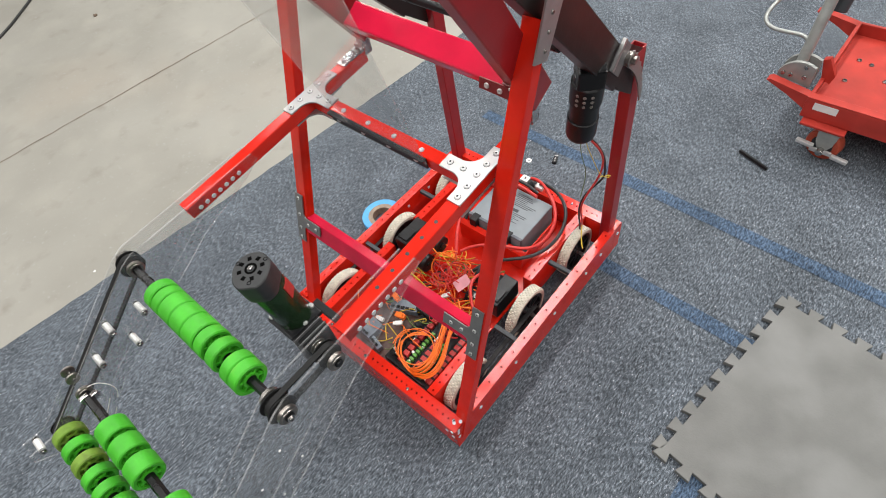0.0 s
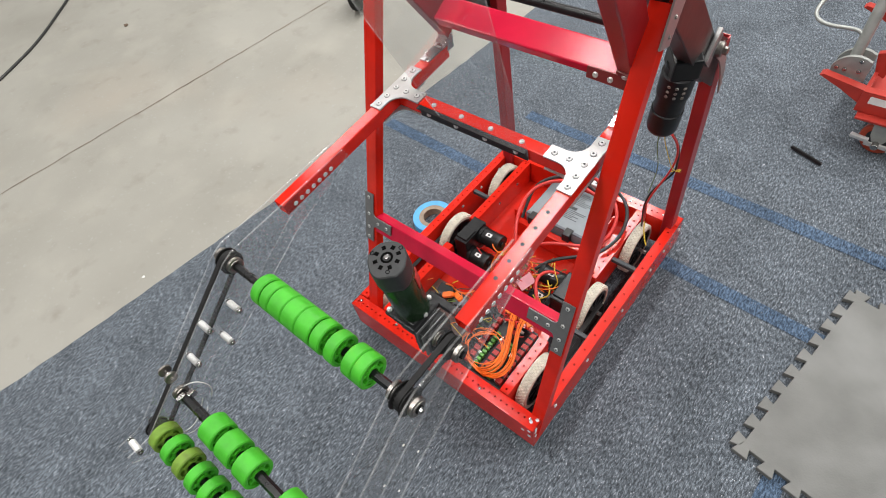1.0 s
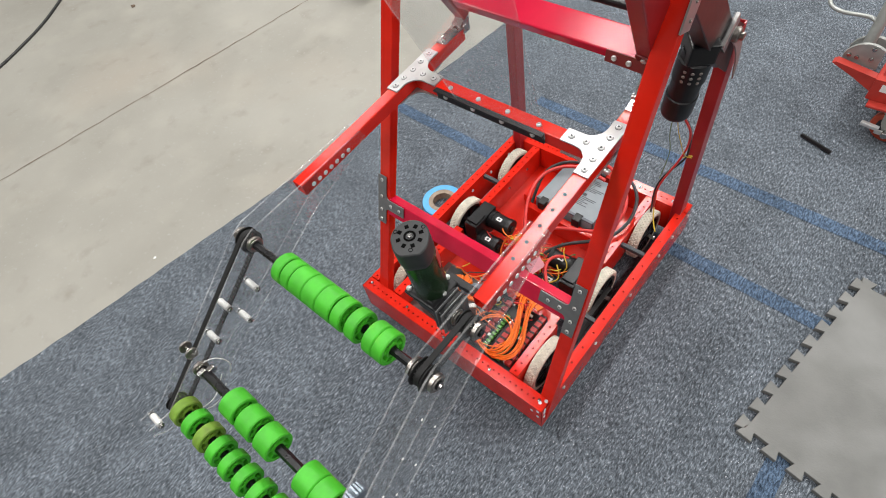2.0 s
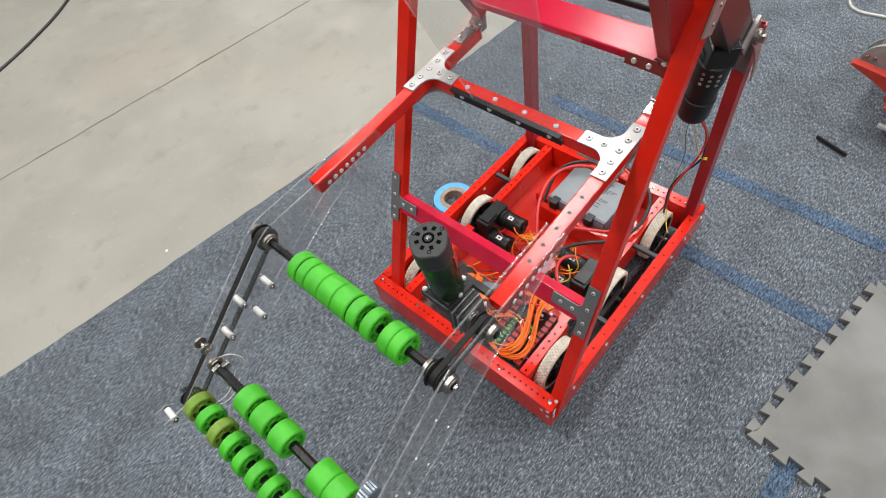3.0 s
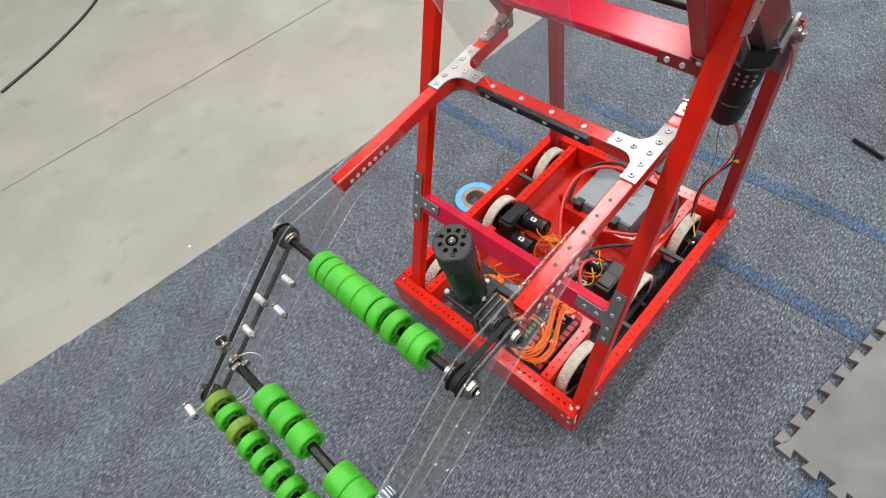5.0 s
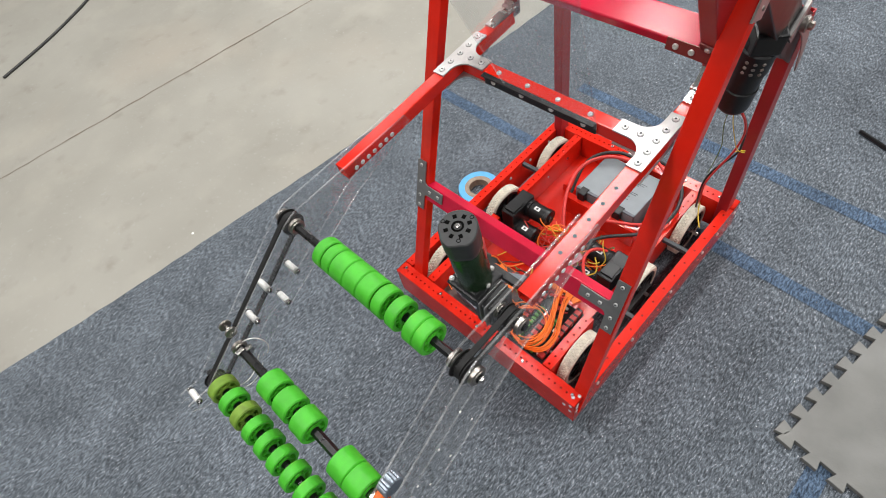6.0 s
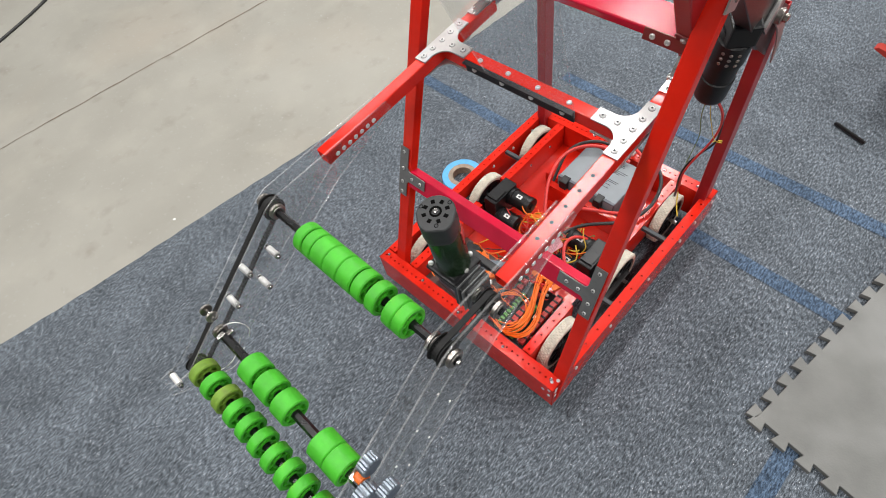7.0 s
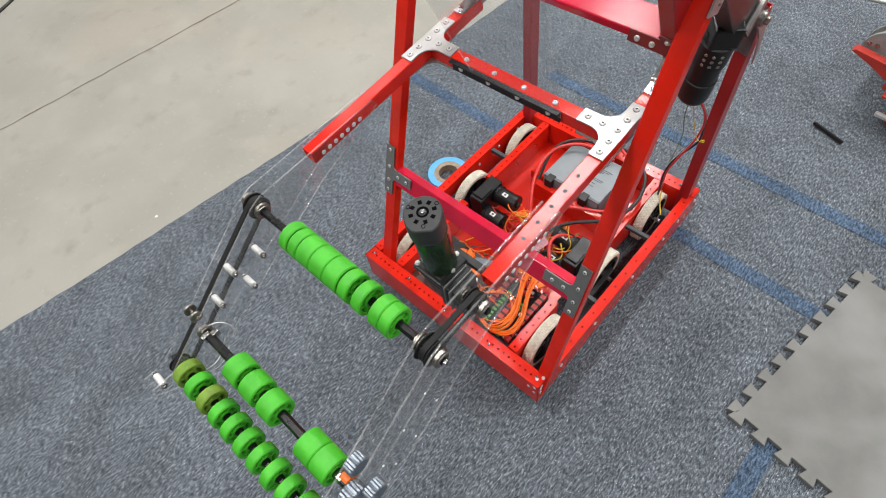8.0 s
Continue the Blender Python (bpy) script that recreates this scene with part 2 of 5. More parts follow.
def thing(name, bm, mat, label, category, group="", kind=""):
    return tagged(new(name, made(bm, name, mat)), label, category, group, kind)


def part(name, bm, mat, parent, label="", smooth=False):
    me = made(bm, name, mat)
    if smooth:
        for p in me.polygons:
            p.use_smooth = True
        me.set_sharp_from_angle(angle=radians(38))
    ob = new(name, me)
    ob.parent = parent
    if label:
        ob["label"] = label
    return ob


def shared(name, me, m, parent):
    ob = new(name, me)
    ob.parent = parent
    ob.matrix_basis = m
    return ob


def empty(name, label, category, at=(0, 0, 0), group=""):
    ob = new(name)
    ob.location = at
    return tagged(ob, label, category, group)


def box(bm, x0, x1, y0, y1, z0, z1, m=None, bevel=0.0):
    r = bmesh.ops.create_cube(bm, size=1.0)
    vs = r["verts"]
    k = Matrix.Translation(((x0 + x1) / 2, (y0 + y1) / 2, (z0 + z1) / 2)) @ Matrix.Diagonal((x1 - x0, y1 - y0, z1 - z0, 1))
    bmesh.ops.transform(bm, matrix=k, verts=vs)
    if bevel:
        es = list({e for v in vs for e in v.link_edges})
        out = bmesh.ops.bevel(bm, geom=es, offset=bevel, segments=2, affect="EDGES", profile=0.6)
        vs = list({v for f in out["faces"] for v in f.verts} | {v for v in vs if v.is_valid})
    if m is not None:
        bmesh.ops.transform(bm, matrix=m, verts=vs)
    return vs


def frame_to(p, q):
    """A matrix whose z axis runs from p to q, at p."""
    d = Vector(q) - Vector(p)
    return Matrix.Translation(p) @ d.to_track_quat("Z", "Y").to_matrix().to_4x4()


def lathe(bm, m, rings, n=20, phase=0.0):
    """A turned shape: rings of (radius, height) along m's z axis; a first or last radius of 0 closes it."""
    rows = []
    for r, h in rings:
        if r < 1e-6:
            rows.append([bm.verts.new(m @ Vector((0, 0, h)))])
        else:
            rows.append([bm.verts.new(m @ Vector((r * math.cos(a), r * math.sin(a), h)))
                         for a in (2 * math.pi * i / n + phase for i in range(n))])
    for a, b in zip(rows, rows[1:]):
        for i in range(n):
            j = (i + 1) % n
            if len(a) == 1 and len(b) > 1:
                bm.faces.new((a[0], b[j], b[i]))
            elif len(b) == 1 and len(a) > 1:
                bm.faces.new((a[i], a[j], b[0]))
            elif len(a) > 1:
                bm.faces.new((a[i], a[j], b[j], b[i]))


def rod(bm, p, q, r, n=16, ends=0.0):
    """A cylinder from p to q, its rims softened by ends."""
    long = (Vector(q) - Vector(p)).length
    e = ends or min(r * 0.12, long * 0.2)
    lathe(bm, frame_to(p, q), [(0, 0), (r - e, 0), (r, e), (r, long - e), (r - e, long), (0, long)], n)


def prism(bm, pts, m, thick):
    """A flat outline (x, y) in m's space, from z = 0 to thick."""
    a = [bm.verts.new(m @ Vector((x, y, 0))) for x, y in pts]
    b = [bm.verts.new(m @ Vector((x, y, thick))) for x, y in pts]
    bm.faces.new(a[::-1])
    bm.faces.new(b)
    for i in range(len(pts)):
        j = (i + 1) % len(pts)
        bm.faces.new((a[i], a[j], b[j], b[i]))


def rect_tube(bm, m, w, h, long, wall=0.0025, soft=0.0022):
    """A hollow box tube along m's z axis, w along x, h along y, corners rounded, both ends open."""
    def ring(ww, hh, r):
        pts = []
        for cx, cy, a0 in ((ww / 2 - r, hh / 2 - r, 0), (-ww / 2 + r, hh / 2 - r, 90), (-ww / 2 + r, -hh / 2 + r, 180), (ww / 2 - r, -hh / 2 + r, 270)):
            for k in range(3):
                a = radians(a0 + 45 * k)
                pts.append((cx + r * math.cos(a), cy + r * math.sin(a)))
        return pts
    o, i = ring(w, h, soft), ring(w - 2 * wall, h - 2 * wall, soft * 0.4)
    rows = [[bm.verts.new(m @ Vector((x, y, z))) for x, y in pts] for pts, z in ((i, 0), (o, 0), (o, long), (i, long), (i, 0.0))]
    n = len(o)
    for a, b in zip(rows, rows[1:]):
        for k in range(n):
            j = (k + 1) % n
            bm.faces.new((a[k], a[j], b[j], b[k]))


def holed_strip(bm, m, long, wide, holes, r=0.0028, deep=0.003):
    """A flat strip along m's x axis (0..long), wide along y (0..wide), at z = 0, pierced at each u of holes in its middle, with hole walls."""
    us = [0.0] + [(a + b) / 2 for a, b in zip(holes, holes[1:])] + [long]
    for (u0, u1), c in zip(zip(us, us[1:]), holes):
        outer = [(u1, wide / 2), (u1, wide), (c, wide), (u0, wide), (u0, wide / 2), (u0, 0), (c, 0), (u1, 0)]
        ov = [bm.verts.new(m @ Vector((x, y, 0))) for x, y in outer]
        iv = [bm.verts.new(m @ Vector((c + r * math.cos(k * math.pi / 4), wide / 2 + r * math.sin(k * math.pi / 4), 0))) for k in range(8)]
        dv = [bm.verts.new(m @ Vector((c + r * math.cos(k * math.pi / 4), wide / 2 + r * math.sin(k * math.pi / 4), -deep))) for k in range(8)]
        for k in range(8):
            j = (k + 1) % 8
            bm.faces.new((ov[k], ov[j], iv[j], iv[k]))
            bm.faces.new((iv[k], iv[j], dv[j], dv[k]))


def cable(name, pts, r, mat, parent=None, label="", res=4):
    cu = bpy.data.curves.new(name, "CURVE")
    cu.dimensions, cu.bevel_depth, cu.bevel_resolution, cu.resolution_u = "3D", r, 2, res
    cu.use_fill_caps = True
    sp = cu.splines.new("NURBS")
    sp.points.add(len(pts) - 1)
    for p, c in zip(sp.points, pts):
        p.co = (*c, 1)
    sp.use_endpoint_u, sp.order_u = True, 4 if len(pts) > 3 else 3
    cu.materials.append(mat)
    ob = new(name, cu)
    ob.parent = parent
    if label:
        ob["label"] = label
    return ob


def fillet(cx, cy, r, a0, a1, n=6):
    return [(cx + r * math.cos(radians(a0 + (a1 - a0) * k / n)), cy + r * math.sin(radians(a0 + (a1 - a0) * k / n))) for k in range(n + 1)]


def bolt_mesh(r=0.0045, high=0.003, name="bolt", mat=None):
    bm = bmesh.new()
    lathe(bm, Matrix(), [(r, 0), (r, high * 0.5), (r * 0.75, high), (r * 0.42, high), (r * 0.36, high * 0.5), (0, high * 0.5)], 10)
    return made(bm, name, mat or STEEL)


BOLT = bolt_mesh()
BRIGHT = material("bright_zinc", (0.60, 0.60, 0.59), 0.36, 0.45, vary=0.08, scale=120)
BRIGHTBOLT = bolt_mesh(0.0050, 0.003, "bolt", BRIGHT)
RIVET = bolt_mesh(0.0046, 0.0016, "rivet", BRIGHT)
TINYBOLT = bolt_mesh(0.0022, 0.0014, "bolt", BRIGHT)
SMALLBOLT = bolt_mesh(0.0034, 0.0020, "rivet", BEARING)
bm = bmesh.new()
lathe(bm, Matrix(), [(0.0062, 0), (0.0062, 0.0008), (0.0042, 0.0010), (0.0042, 0.0032), (0.003, 0.0042), (0.0016, 0.0042), (0.0014, 0.0022), (0, 0.0022)], 10)
CAPBOLT = made(bm, "bolt", STEEL)


def plate_screw():
    """A low button head with a socket, in a dark countersunk ring."""
    bm = bmesh.new()
    lathe(bm, Matrix(), [(0.0059, 0), (0.0058, 0.0004), (0.0050, 0.0004), (0.0049, 0.0014), (0.0038, 0.0024), (0.0020, 0.0026), (0.0018, 0.0012), (0, 0.0012)], 12)
    me = made(bm, "screw", BRIGHT)
    me.materials.append(INK)
    for p in me.polygons:
        away = math.hypot(p.center.x, p.center.y)
        p.material_index = 1 if away > 0.0052 or away < 0.0019 else 0
    return me


PLATESCREW = plate_screw()


# ---- floor and hall ----
def floor():
    # concrete slab, reaching the walls; the carpet lies on its right
    bm = bmesh.new()
    box(bm, -7, 7, -6, 7, -0.16, -0.006)
    ob = thing("floor", bm, CONCRETE, "smooth stained grey-beige concrete slab with a saw-cut joint", "floor", kind="structure")
    bm = bmesh.new()

    def edge_x(y):
        return -1.337 + 0.118 * y - 0.016 * y * y + 0.002 * math.sin(7 * y)
    ys = [-6 + 13 * k / 220 for k in range(221)]
    top, low = [], []
    for y in ys:
        yy = max(-1.6, min(2.2, y))
        x = edge_x(yy) + 0.0022 * math.sin(61 * y) + 0.1 * (y - yy)
        top.append(bm.verts.new((x + 0.004, y, 0.0)))
        low.append(bm.verts.new((x, y, -0.0055)))
    far = [bm.verts.new((6.9, y, 0.0)) for y in (ys[0], ys[-1])]
    for k in range(len(ys) - 1):
        bm.faces.new((low[k], low[k + 1], top[k + 1], top[k]))
    bm.faces.new([*top, far[1], far[0]])
    thing("carpet", bm, CARPET, "grey flecked needle-punch carpet with worn patches lying on the concrete", "carpet", kind="structure")


def joint():
    """The saw cut in the slab: a thin dirty line that wanders by a few millimetres, and two short scratches."""
    bm = bmesh.new()
    rnd = random.Random(4)
    pts = []
    for k in range(140):
        y = -3.0 + 6.5 * k / 139
        x = -2.400 + 0.103 * (y - 0.0) + rnd.uniform(-0.003, 0.003)
        w = rnd.uniform(0.0012, 0.0034)
        pts.append((x, y, w))
    a = [bm.verts.new((x - w, y, -0.0045)) for x, y, w in pts]
    b = [bm.verts.new((x + w, y, -0.0045)) for x, y, w in pts]
    for k in range(len(pts) - 1):
        bm.faces.new((a[k], b[k], b[k + 1], a[k + 1]))
    thing("floor_joint", bm, CRACKM, "thin dirt-filled saw-cut joint in the concrete slab", "joint", kind="structure")


def hall():
    for name, b in (("wall_north", (-7.2, 7.2, 7, 7.2, -0.16, CEIL)), ("wall_south", (-7.2, 7.2, -6.2, -6, -0.16, CEIL)),
                    ("wall_east", (7, 7.2, -6, 7, -0.16, CEIL)), ("wall_west", (-7.2, -7, -6, 7, -0.16, CEIL))):
        bm = bmesh.new()
        box(bm, *b)
        thing(name, bm, WALL, "plain grey painted hall wall", "wall", kind="structure")
    bm = bmesh.new()
    box(bm, -7.2, 7.2, -6.2, 7.2, CEIL, CEIL + 0.15)
    thing("ceiling", bm, CEILM, "plain dark grey hall ceiling", "ceiling", kind="structure")


def floor_tapes():
    for pts, nm in ((((-1.23, 0.762), (1.6, 0.648)), "a"), (((-0.75, 1.088), (2.6, 0.968)), "b"), (((0.49, -1.2), (0.49, 0.32)), "c")):
        (x0, y0), (x1, y1) = pts
        d = Vector((x1 - x0, y1 - y0, 0))
        n = Vector((-d.y, d.x, 0)).normalized() * 0.0245
        bm = bmesh.new()
        steps, rnd = 60, random.Random(nm)
        va, vb = [], []
        for k in range(steps + 1):
            p = Vector((x0, y0, 0.002)) + d * (k / steps)
            va.append(bm.verts.new(p + n * (1 + rnd.uniform(-0.05, 0.03))))
            vb.append(bm.verts.new(p - n * (1 + rnd.uniform(-0.05, 0.03))))
        for k in range(steps):
            bm.faces.new((va[k], vb[k], vb[k + 1], va[k + 1]))
        thing("floor_tape", bm, FLOORTAPE, "worn blue gaffer tape line stuck to the carpet", "tape", "tape lines on the carpet", "structure")


def foam_mat():
    """One grey interlocking tile with dovetail teeth on its four sides."""
    side, n, tooth = 0.622, 10, 0.024
    pitch = side / n

    def edge(k0):
        """teeth along 0..side, pointing to +y"""
        pts = []
        for k in range(n):
            c = (k + 0.5) * pitch
            pts += [(c - pitch * 0.20, 0), (c - pitch * 0.31, tooth), (c + pitch * 0.31, tooth), (c + pitch * 0.20, 0)]
        return pts
    pts = []
    h = side / 2
    for turn in (0, 270, 180, 90):
        c, s = round(math.cos(radians(turn))), round(math.sin(radians(turn)))
        for u, v in edge(0):
            x, y = u - h, h + v - tooth
            pts.append((c * x - s * y, s * x + c * y))
    bm = bmesh.new()
    prism(bm, pts[::-1], Matrix(), 0.0150)
    ob = thing("foam_mat", bm, MATM, "grey interlocking foam floor tile with toothed edges lying on the carpet", "mat")
    ob.matrix_world = pose(0.726, 0.548, 0.0012, 0, 0, -8.4)
    mod = ob.modifiers.new("soft", "BEVEL")
    mod.width, mod.segments, mod.limit_method = 0.0015, 2, "ANGLE"
    return ob


# ---- the robot ----
robot = empty("wheeled_robot", "red aluminium wheeled robot with a raised green roller intake on carpet", "robot")
ZT, ZB = 0.147, 0.043          # top and bottom of the chassis rails
PAN = 0.066                     # top of the belly pan
XA, XB = -0.619, 0.008          # outer faces of the side rails
YA, YB = -0.006, 0.776          # outer faces of the front and rear rails


def hole_row(long, pitch=0.0254, first=0.0127):
    n = int((long - first) / pitch)
    return [first + pitch * k for k in range(n + 1) if first + pitch * k < long - 0.004]


def channel(name, x0, x1, y0, y1, z0=ZB, z1=ZT, along="x", mat=RED, label="", pitch=0.0254):
    """A rail: top strip with a row of holes, two side walls with holes, open below."""
    bm = bmesh.new()
    t = 0.003
    if along == "x":
        long, wide = x1 - x0, y1 - y0
        m = Matrix.Translation((x0, y0, z1))
    else:
        long, wide = y1 - y0, x1 - x0
        m = Matrix.Translation((x1, y0, z1)) @ pose(0, 0, 0, 0, 0, 90)
    holed_strip(bm, m, long, wide, hole_row(long, pitch))
    for off, flip in ((0.0, 1), (wide, -1)):
        k = m @ Matrix.Translation((0, off, -(z1 - z0)))
        # side wall with a row of holes near its middle, as two bands
        up = k @ pose(0, 0, 0, 90, 0, 0)
        holed_strip(bm, up, long, z1 - z0, hole_row(long, 0.0508, 0.03), 0.0035)
    # inner skin, so that the rail has thickness
    kin = m @ Matrix.Translation((0, 0, -(z1 - z0)))
    box(bm, 0.001, long - 0.001, 0.0008, t, 0, z1 - z0 - t, kin)
    box(bm, 0.001, long - 0.001, wide - t, wide - 0.0008, 0, z1 - z0 - t, kin)
    # rounded end caps
    for u in (0, long - 0.002):
        box(bm, u, u + 0.002, 0, wide, 0, z1 - z0, kin)
    return part(name, bm, mat, robot, label)


def chassis():
    channel("front_rail", XA, XB, YA, YA + 0.037, pitch=0.0175)
    channel("rear_rail", XA, XB, YB - 0.038, YB, pitch=0.0175, label="perforated red rear rail")
    channel("side_rail", XB - 0.027, XB, YA + 0.038, YB - 0.039, along="y", pitch=0.0508)
    channel("side_rail", XA, XA + 0.027, YA + 0.038, YB - 0.039, along="y")
    channel("inner_rail", -0.118, -0.092, YA + 0.038, 0.215, along="y")
    channel("inner_rail", -0.118, -0.092, 0.452, YB - 0.039, along="y", label="pale red perforated inner rail")
    channel("inner_rail", -0.528, -0.502, YA + 0.038, 0.325, along="y")
    channel("inner_rail", -0.528, -0.502, 0.437, YB - 0.039, along="y")
    bm = bmesh.new()
    box(bm, -0.501, -0.119, 0.24, YB - 0.04, PAN - 0.003, PAN, bevel=0.0006)
    part("belly_pan", bm, RED, robot, "scuffed red sheet-metal belly pan")
    bm = bmesh.new()
    box(bm, -0.501, -0.119, 0.04, 0.238, PAN + 0.004, PAN + 0.009, bevel=0.0008)
    part("board", bm, BOARD, robot, "dark brown board under the electronics")
    # bolts along the rails
    rnd = random.Random(2)
    for x in (-0.60, -0.46, -0.315, -0.16, -0.015):
        shared("bolt", BOLT, pose(x, 0.012 + rnd.uniform(-0.006, 0.006), ZT), robot)
    for x in (-0.58, -0.40, -0.15, -0.045, -0.014):
        shared("bolt", BOLT, pose(x, YB - 0.019, ZT), robot)
    for y in (0.09, 0.24, 0.42, 0.58, 0.66, 0.755):
        shared("bolt", BRIGHTBOLT, pose(XB, y, ZT - 0.03, 0, 90, 0), robot)
    for y in (0.46, 0.56, 0.66):
        shared("bolt", BOLT, pose(-0.502, y, 0.115, 0, 90, 0), robot)
        shared("bolt", BRIGHTBOLT, pose(XA + 0.027, y + 0.02, 0.122, 0, 90, 0), robot)
    # bright rivets round the front corner, where the paint is worn
    for y, z in ((0.004, 0.020), (0.004, 0.045), (0.026, 0.032), (0.006, 0.006)):
        shared("rivet", RIVET, pose(XB, y, ZT - z, 0, 90, 0), robot)
    for x, z in ((-0.004, 0.012), (-0.004, 0.045), (-0.022, 0.030)):
        shared("rivet", RIVET, pose(x, YA, ZT - z, 90, 0, 0), robot)
    for x, y in ((-0.010, 0.012), (0.000, 0.024)):
        shared("rivet", RIVET, pose(x, y, ZT), robot)
    # square rods that tie the side rails to the inner rails
    for x0, x1 in ((-0.092, XB - 0.027), (XA + 0.027, -0.528)):
        for y in (0.285, 0.545):
            bm = bmesh.new()
            box(bm, x0, x1, y - 0.006, y + 0.006, 0.128, 0.140, bevel=0.001)
            part("tie_bar", bm, INK, robot, "dark grey square aluminium tie bar")


WHEEL_Y = (0.130, 0.398, 0.657)
WHEEL_R = 0.0790


def wheel_meshes():
    half = 0.0145
    # tyre: four staggered rows of raised wedge blocks on a band
    bm = bmesh.new()
    m = pose(0, 0, 0, 0, 90, 0)
    lathe(bm, m, [(0.0655, -half), (0.0740, -half), (0.0755, -half + 0.002), (0.0755, half - 0.002), (0.0740, half), (0.0655, half), (0.0655, -half)], 56)
    n = 46
    for row in range(4):
        x0 = -half + 0.0015 + row * (2 * half - 0.003) / 4
        x1 = x0 + (2 * half - 0.003) / 4 - 0.0008
        for k in range(n):
            a = 2 * math.pi * (k + 0.5 * (row % 2)) / n
            k2 = Matrix.Rotation(a, 4, "X")
            pts = [(-0.0043, 0.0750), (0.0043, 0.0750), (0.0034, WHEEL_R), (-0.0020, WHEEL_R - 0.0006)]
            va = [bm.verts.new(k2 @ Vector((x0, p, q))) for p, q in pts]
            vb = [bm.verts.new(k2 @ Vector((x1, p, q))) for p, q in pts]
            bm.faces.new(va[::-1])
            bm.faces.new(vb)
            for i in range(4):
                j = (i + 1) % 4
                bm.faces.new((va[i], va[j], vb[j], vb[i]))
    tyre = made(bm, "tyre", TREAD)
    bm = bmesh.new()
    lathe(bm, m, [(0.0653, -0.013), (0.0653, 0.013), (0.056, 0.013), (0.056, 0.004), (0.022, 0.004), (0.020, 0.014), (0.008, 0.014), (0.008, -0.014),
                  (0.020, -0.014), (0.022, -0.004), (0.056, -0.004), (0.056, -0.013), (0.0653, -0.013)], 40)
    for k in range(8):
        box(bm, -0.012, 0.012, -0.003, 0.003, 0.02, 0.057, Matrix.Rotation(k * math.pi / 4, 4, "X"))
    return tyre, made(bm, "rim", BLACK)


def wheels():
    tyre, rim = wheel_meshes()
    for x, s in ((-0.0745, 1), (-0.5545, -1)):
        for k, y in enumerate(WHEEL_Y):
            w = new("wheel")
            w.parent = robot
            w.location = (x, y, WHEEL_R)
            w["label"] = "black wheel with a cream wedge-top tread"
            shared("tyre", tyre, pose(0, 0, 0, 17 * k, 0, 0), w)
            shared("rim", rim, pose(0, 0, 0, 30 * k, 0, 0), w)
            bm = bmesh.new()
            rod(bm, (-0.036, 0, 0), (0.036, 0, 0), 0.0062, 6)
            part("axle", bm, STEEL, w)
            # drive belt sprocket beside the rim
        bm = bmesh.new()
        xb = x + 0.0240 * s
        loop = belt_outline((WHEEL_Y[0], WHEEL_R, 0.027), (WHEEL_Y[1], WHEEL_R, 0.027))
        belt_band(bm, loop, xb - 0.006, xb + 0.006, 0.003)
        part("drive_belt", bm, RUBBER, robot, "black rubber drive belt between the wheels")


def belt_outline(a, b, n=14):
    """The path of a belt round two pulleys (y, z, r), as (y, z) points."""
    (ya, za, ra), (yb, zb, rb) = a, b
    d = Vector((yb - ya, zb - za))
    base = math.atan2(d.y, d.x)
    off = math.acos(max(-1, min(1, (ra - rb) / d.length)))
    pts = []
    for k in range(n + 1):
        t = base + off + (2 * math.pi - 2 * off) * k / n
        pts.append((ya + ra * math.cos(t), za + ra * math.sin(t)))
    for k in range(n + 1):
        t = base - off + 2 * off * k / n
        pts.append((yb + rb * math.cos(t), zb + rb * math.sin(t)))
    return pts


def belt_band(bm, pts, x0, x1, thick, teeth=0.0):
    """A closed band of that outline, between x0 and x1, with ribs inside where teeth is given."""
    dense = []
    for p, q in zip(pts, pts[1:] + pts[:1]):
        p, q = Vector(p), Vector(q)
        n = max(1, int((q - p).length / 0.004)) if teeth else 1
        dense += [p + (q - p) * (k / n) for k in range(n)]
    c = sum(dense, Vector((0, 0))) / len(dense)
    rows = []
    num = len(dense)
    for i, p in enumerate(dense):
        t = (dense[(i + 1) % num] - dense[i - 1]).normalized()
        nrm = Vector((t.y, -t.x))
        if nrm.dot(p - c) < 0:
            nrm = -nrm
        inner = p - nrm * (teeth if teeth and i % 2 else 0.0)
        o = p + nrm * thick
        rows.append([bm.verts.new((x, v.x, v.y)) for x, v in ((x0, inner), (x1, inner), (x1, o), (x0, o))])
    for a, b in zip(rows, rows[1:] + rows[:1]):
        for i in range(4):
            j = (i + 1) % 4
            bm.faces.new((a[i], a[j], b[j], b[i]))


# -- tower --
LEANY = 0.34      # how far the front posts lean back for each metre of height
UP = Vector((0, LEANY, 1)).normalized()
FRONT = Matrix((( 1, 0, 0, 0), (0, UP.y, -UP.z, 0.030), (0, UP.z, UP.y, 0.149), (0, 0, 0, 1)))
# FRONT's space: x across, y up along the posts, z out towards the front; its z = 0 is the posts' front face


def up_to(z):
    return (z - 0.149) / UP.z


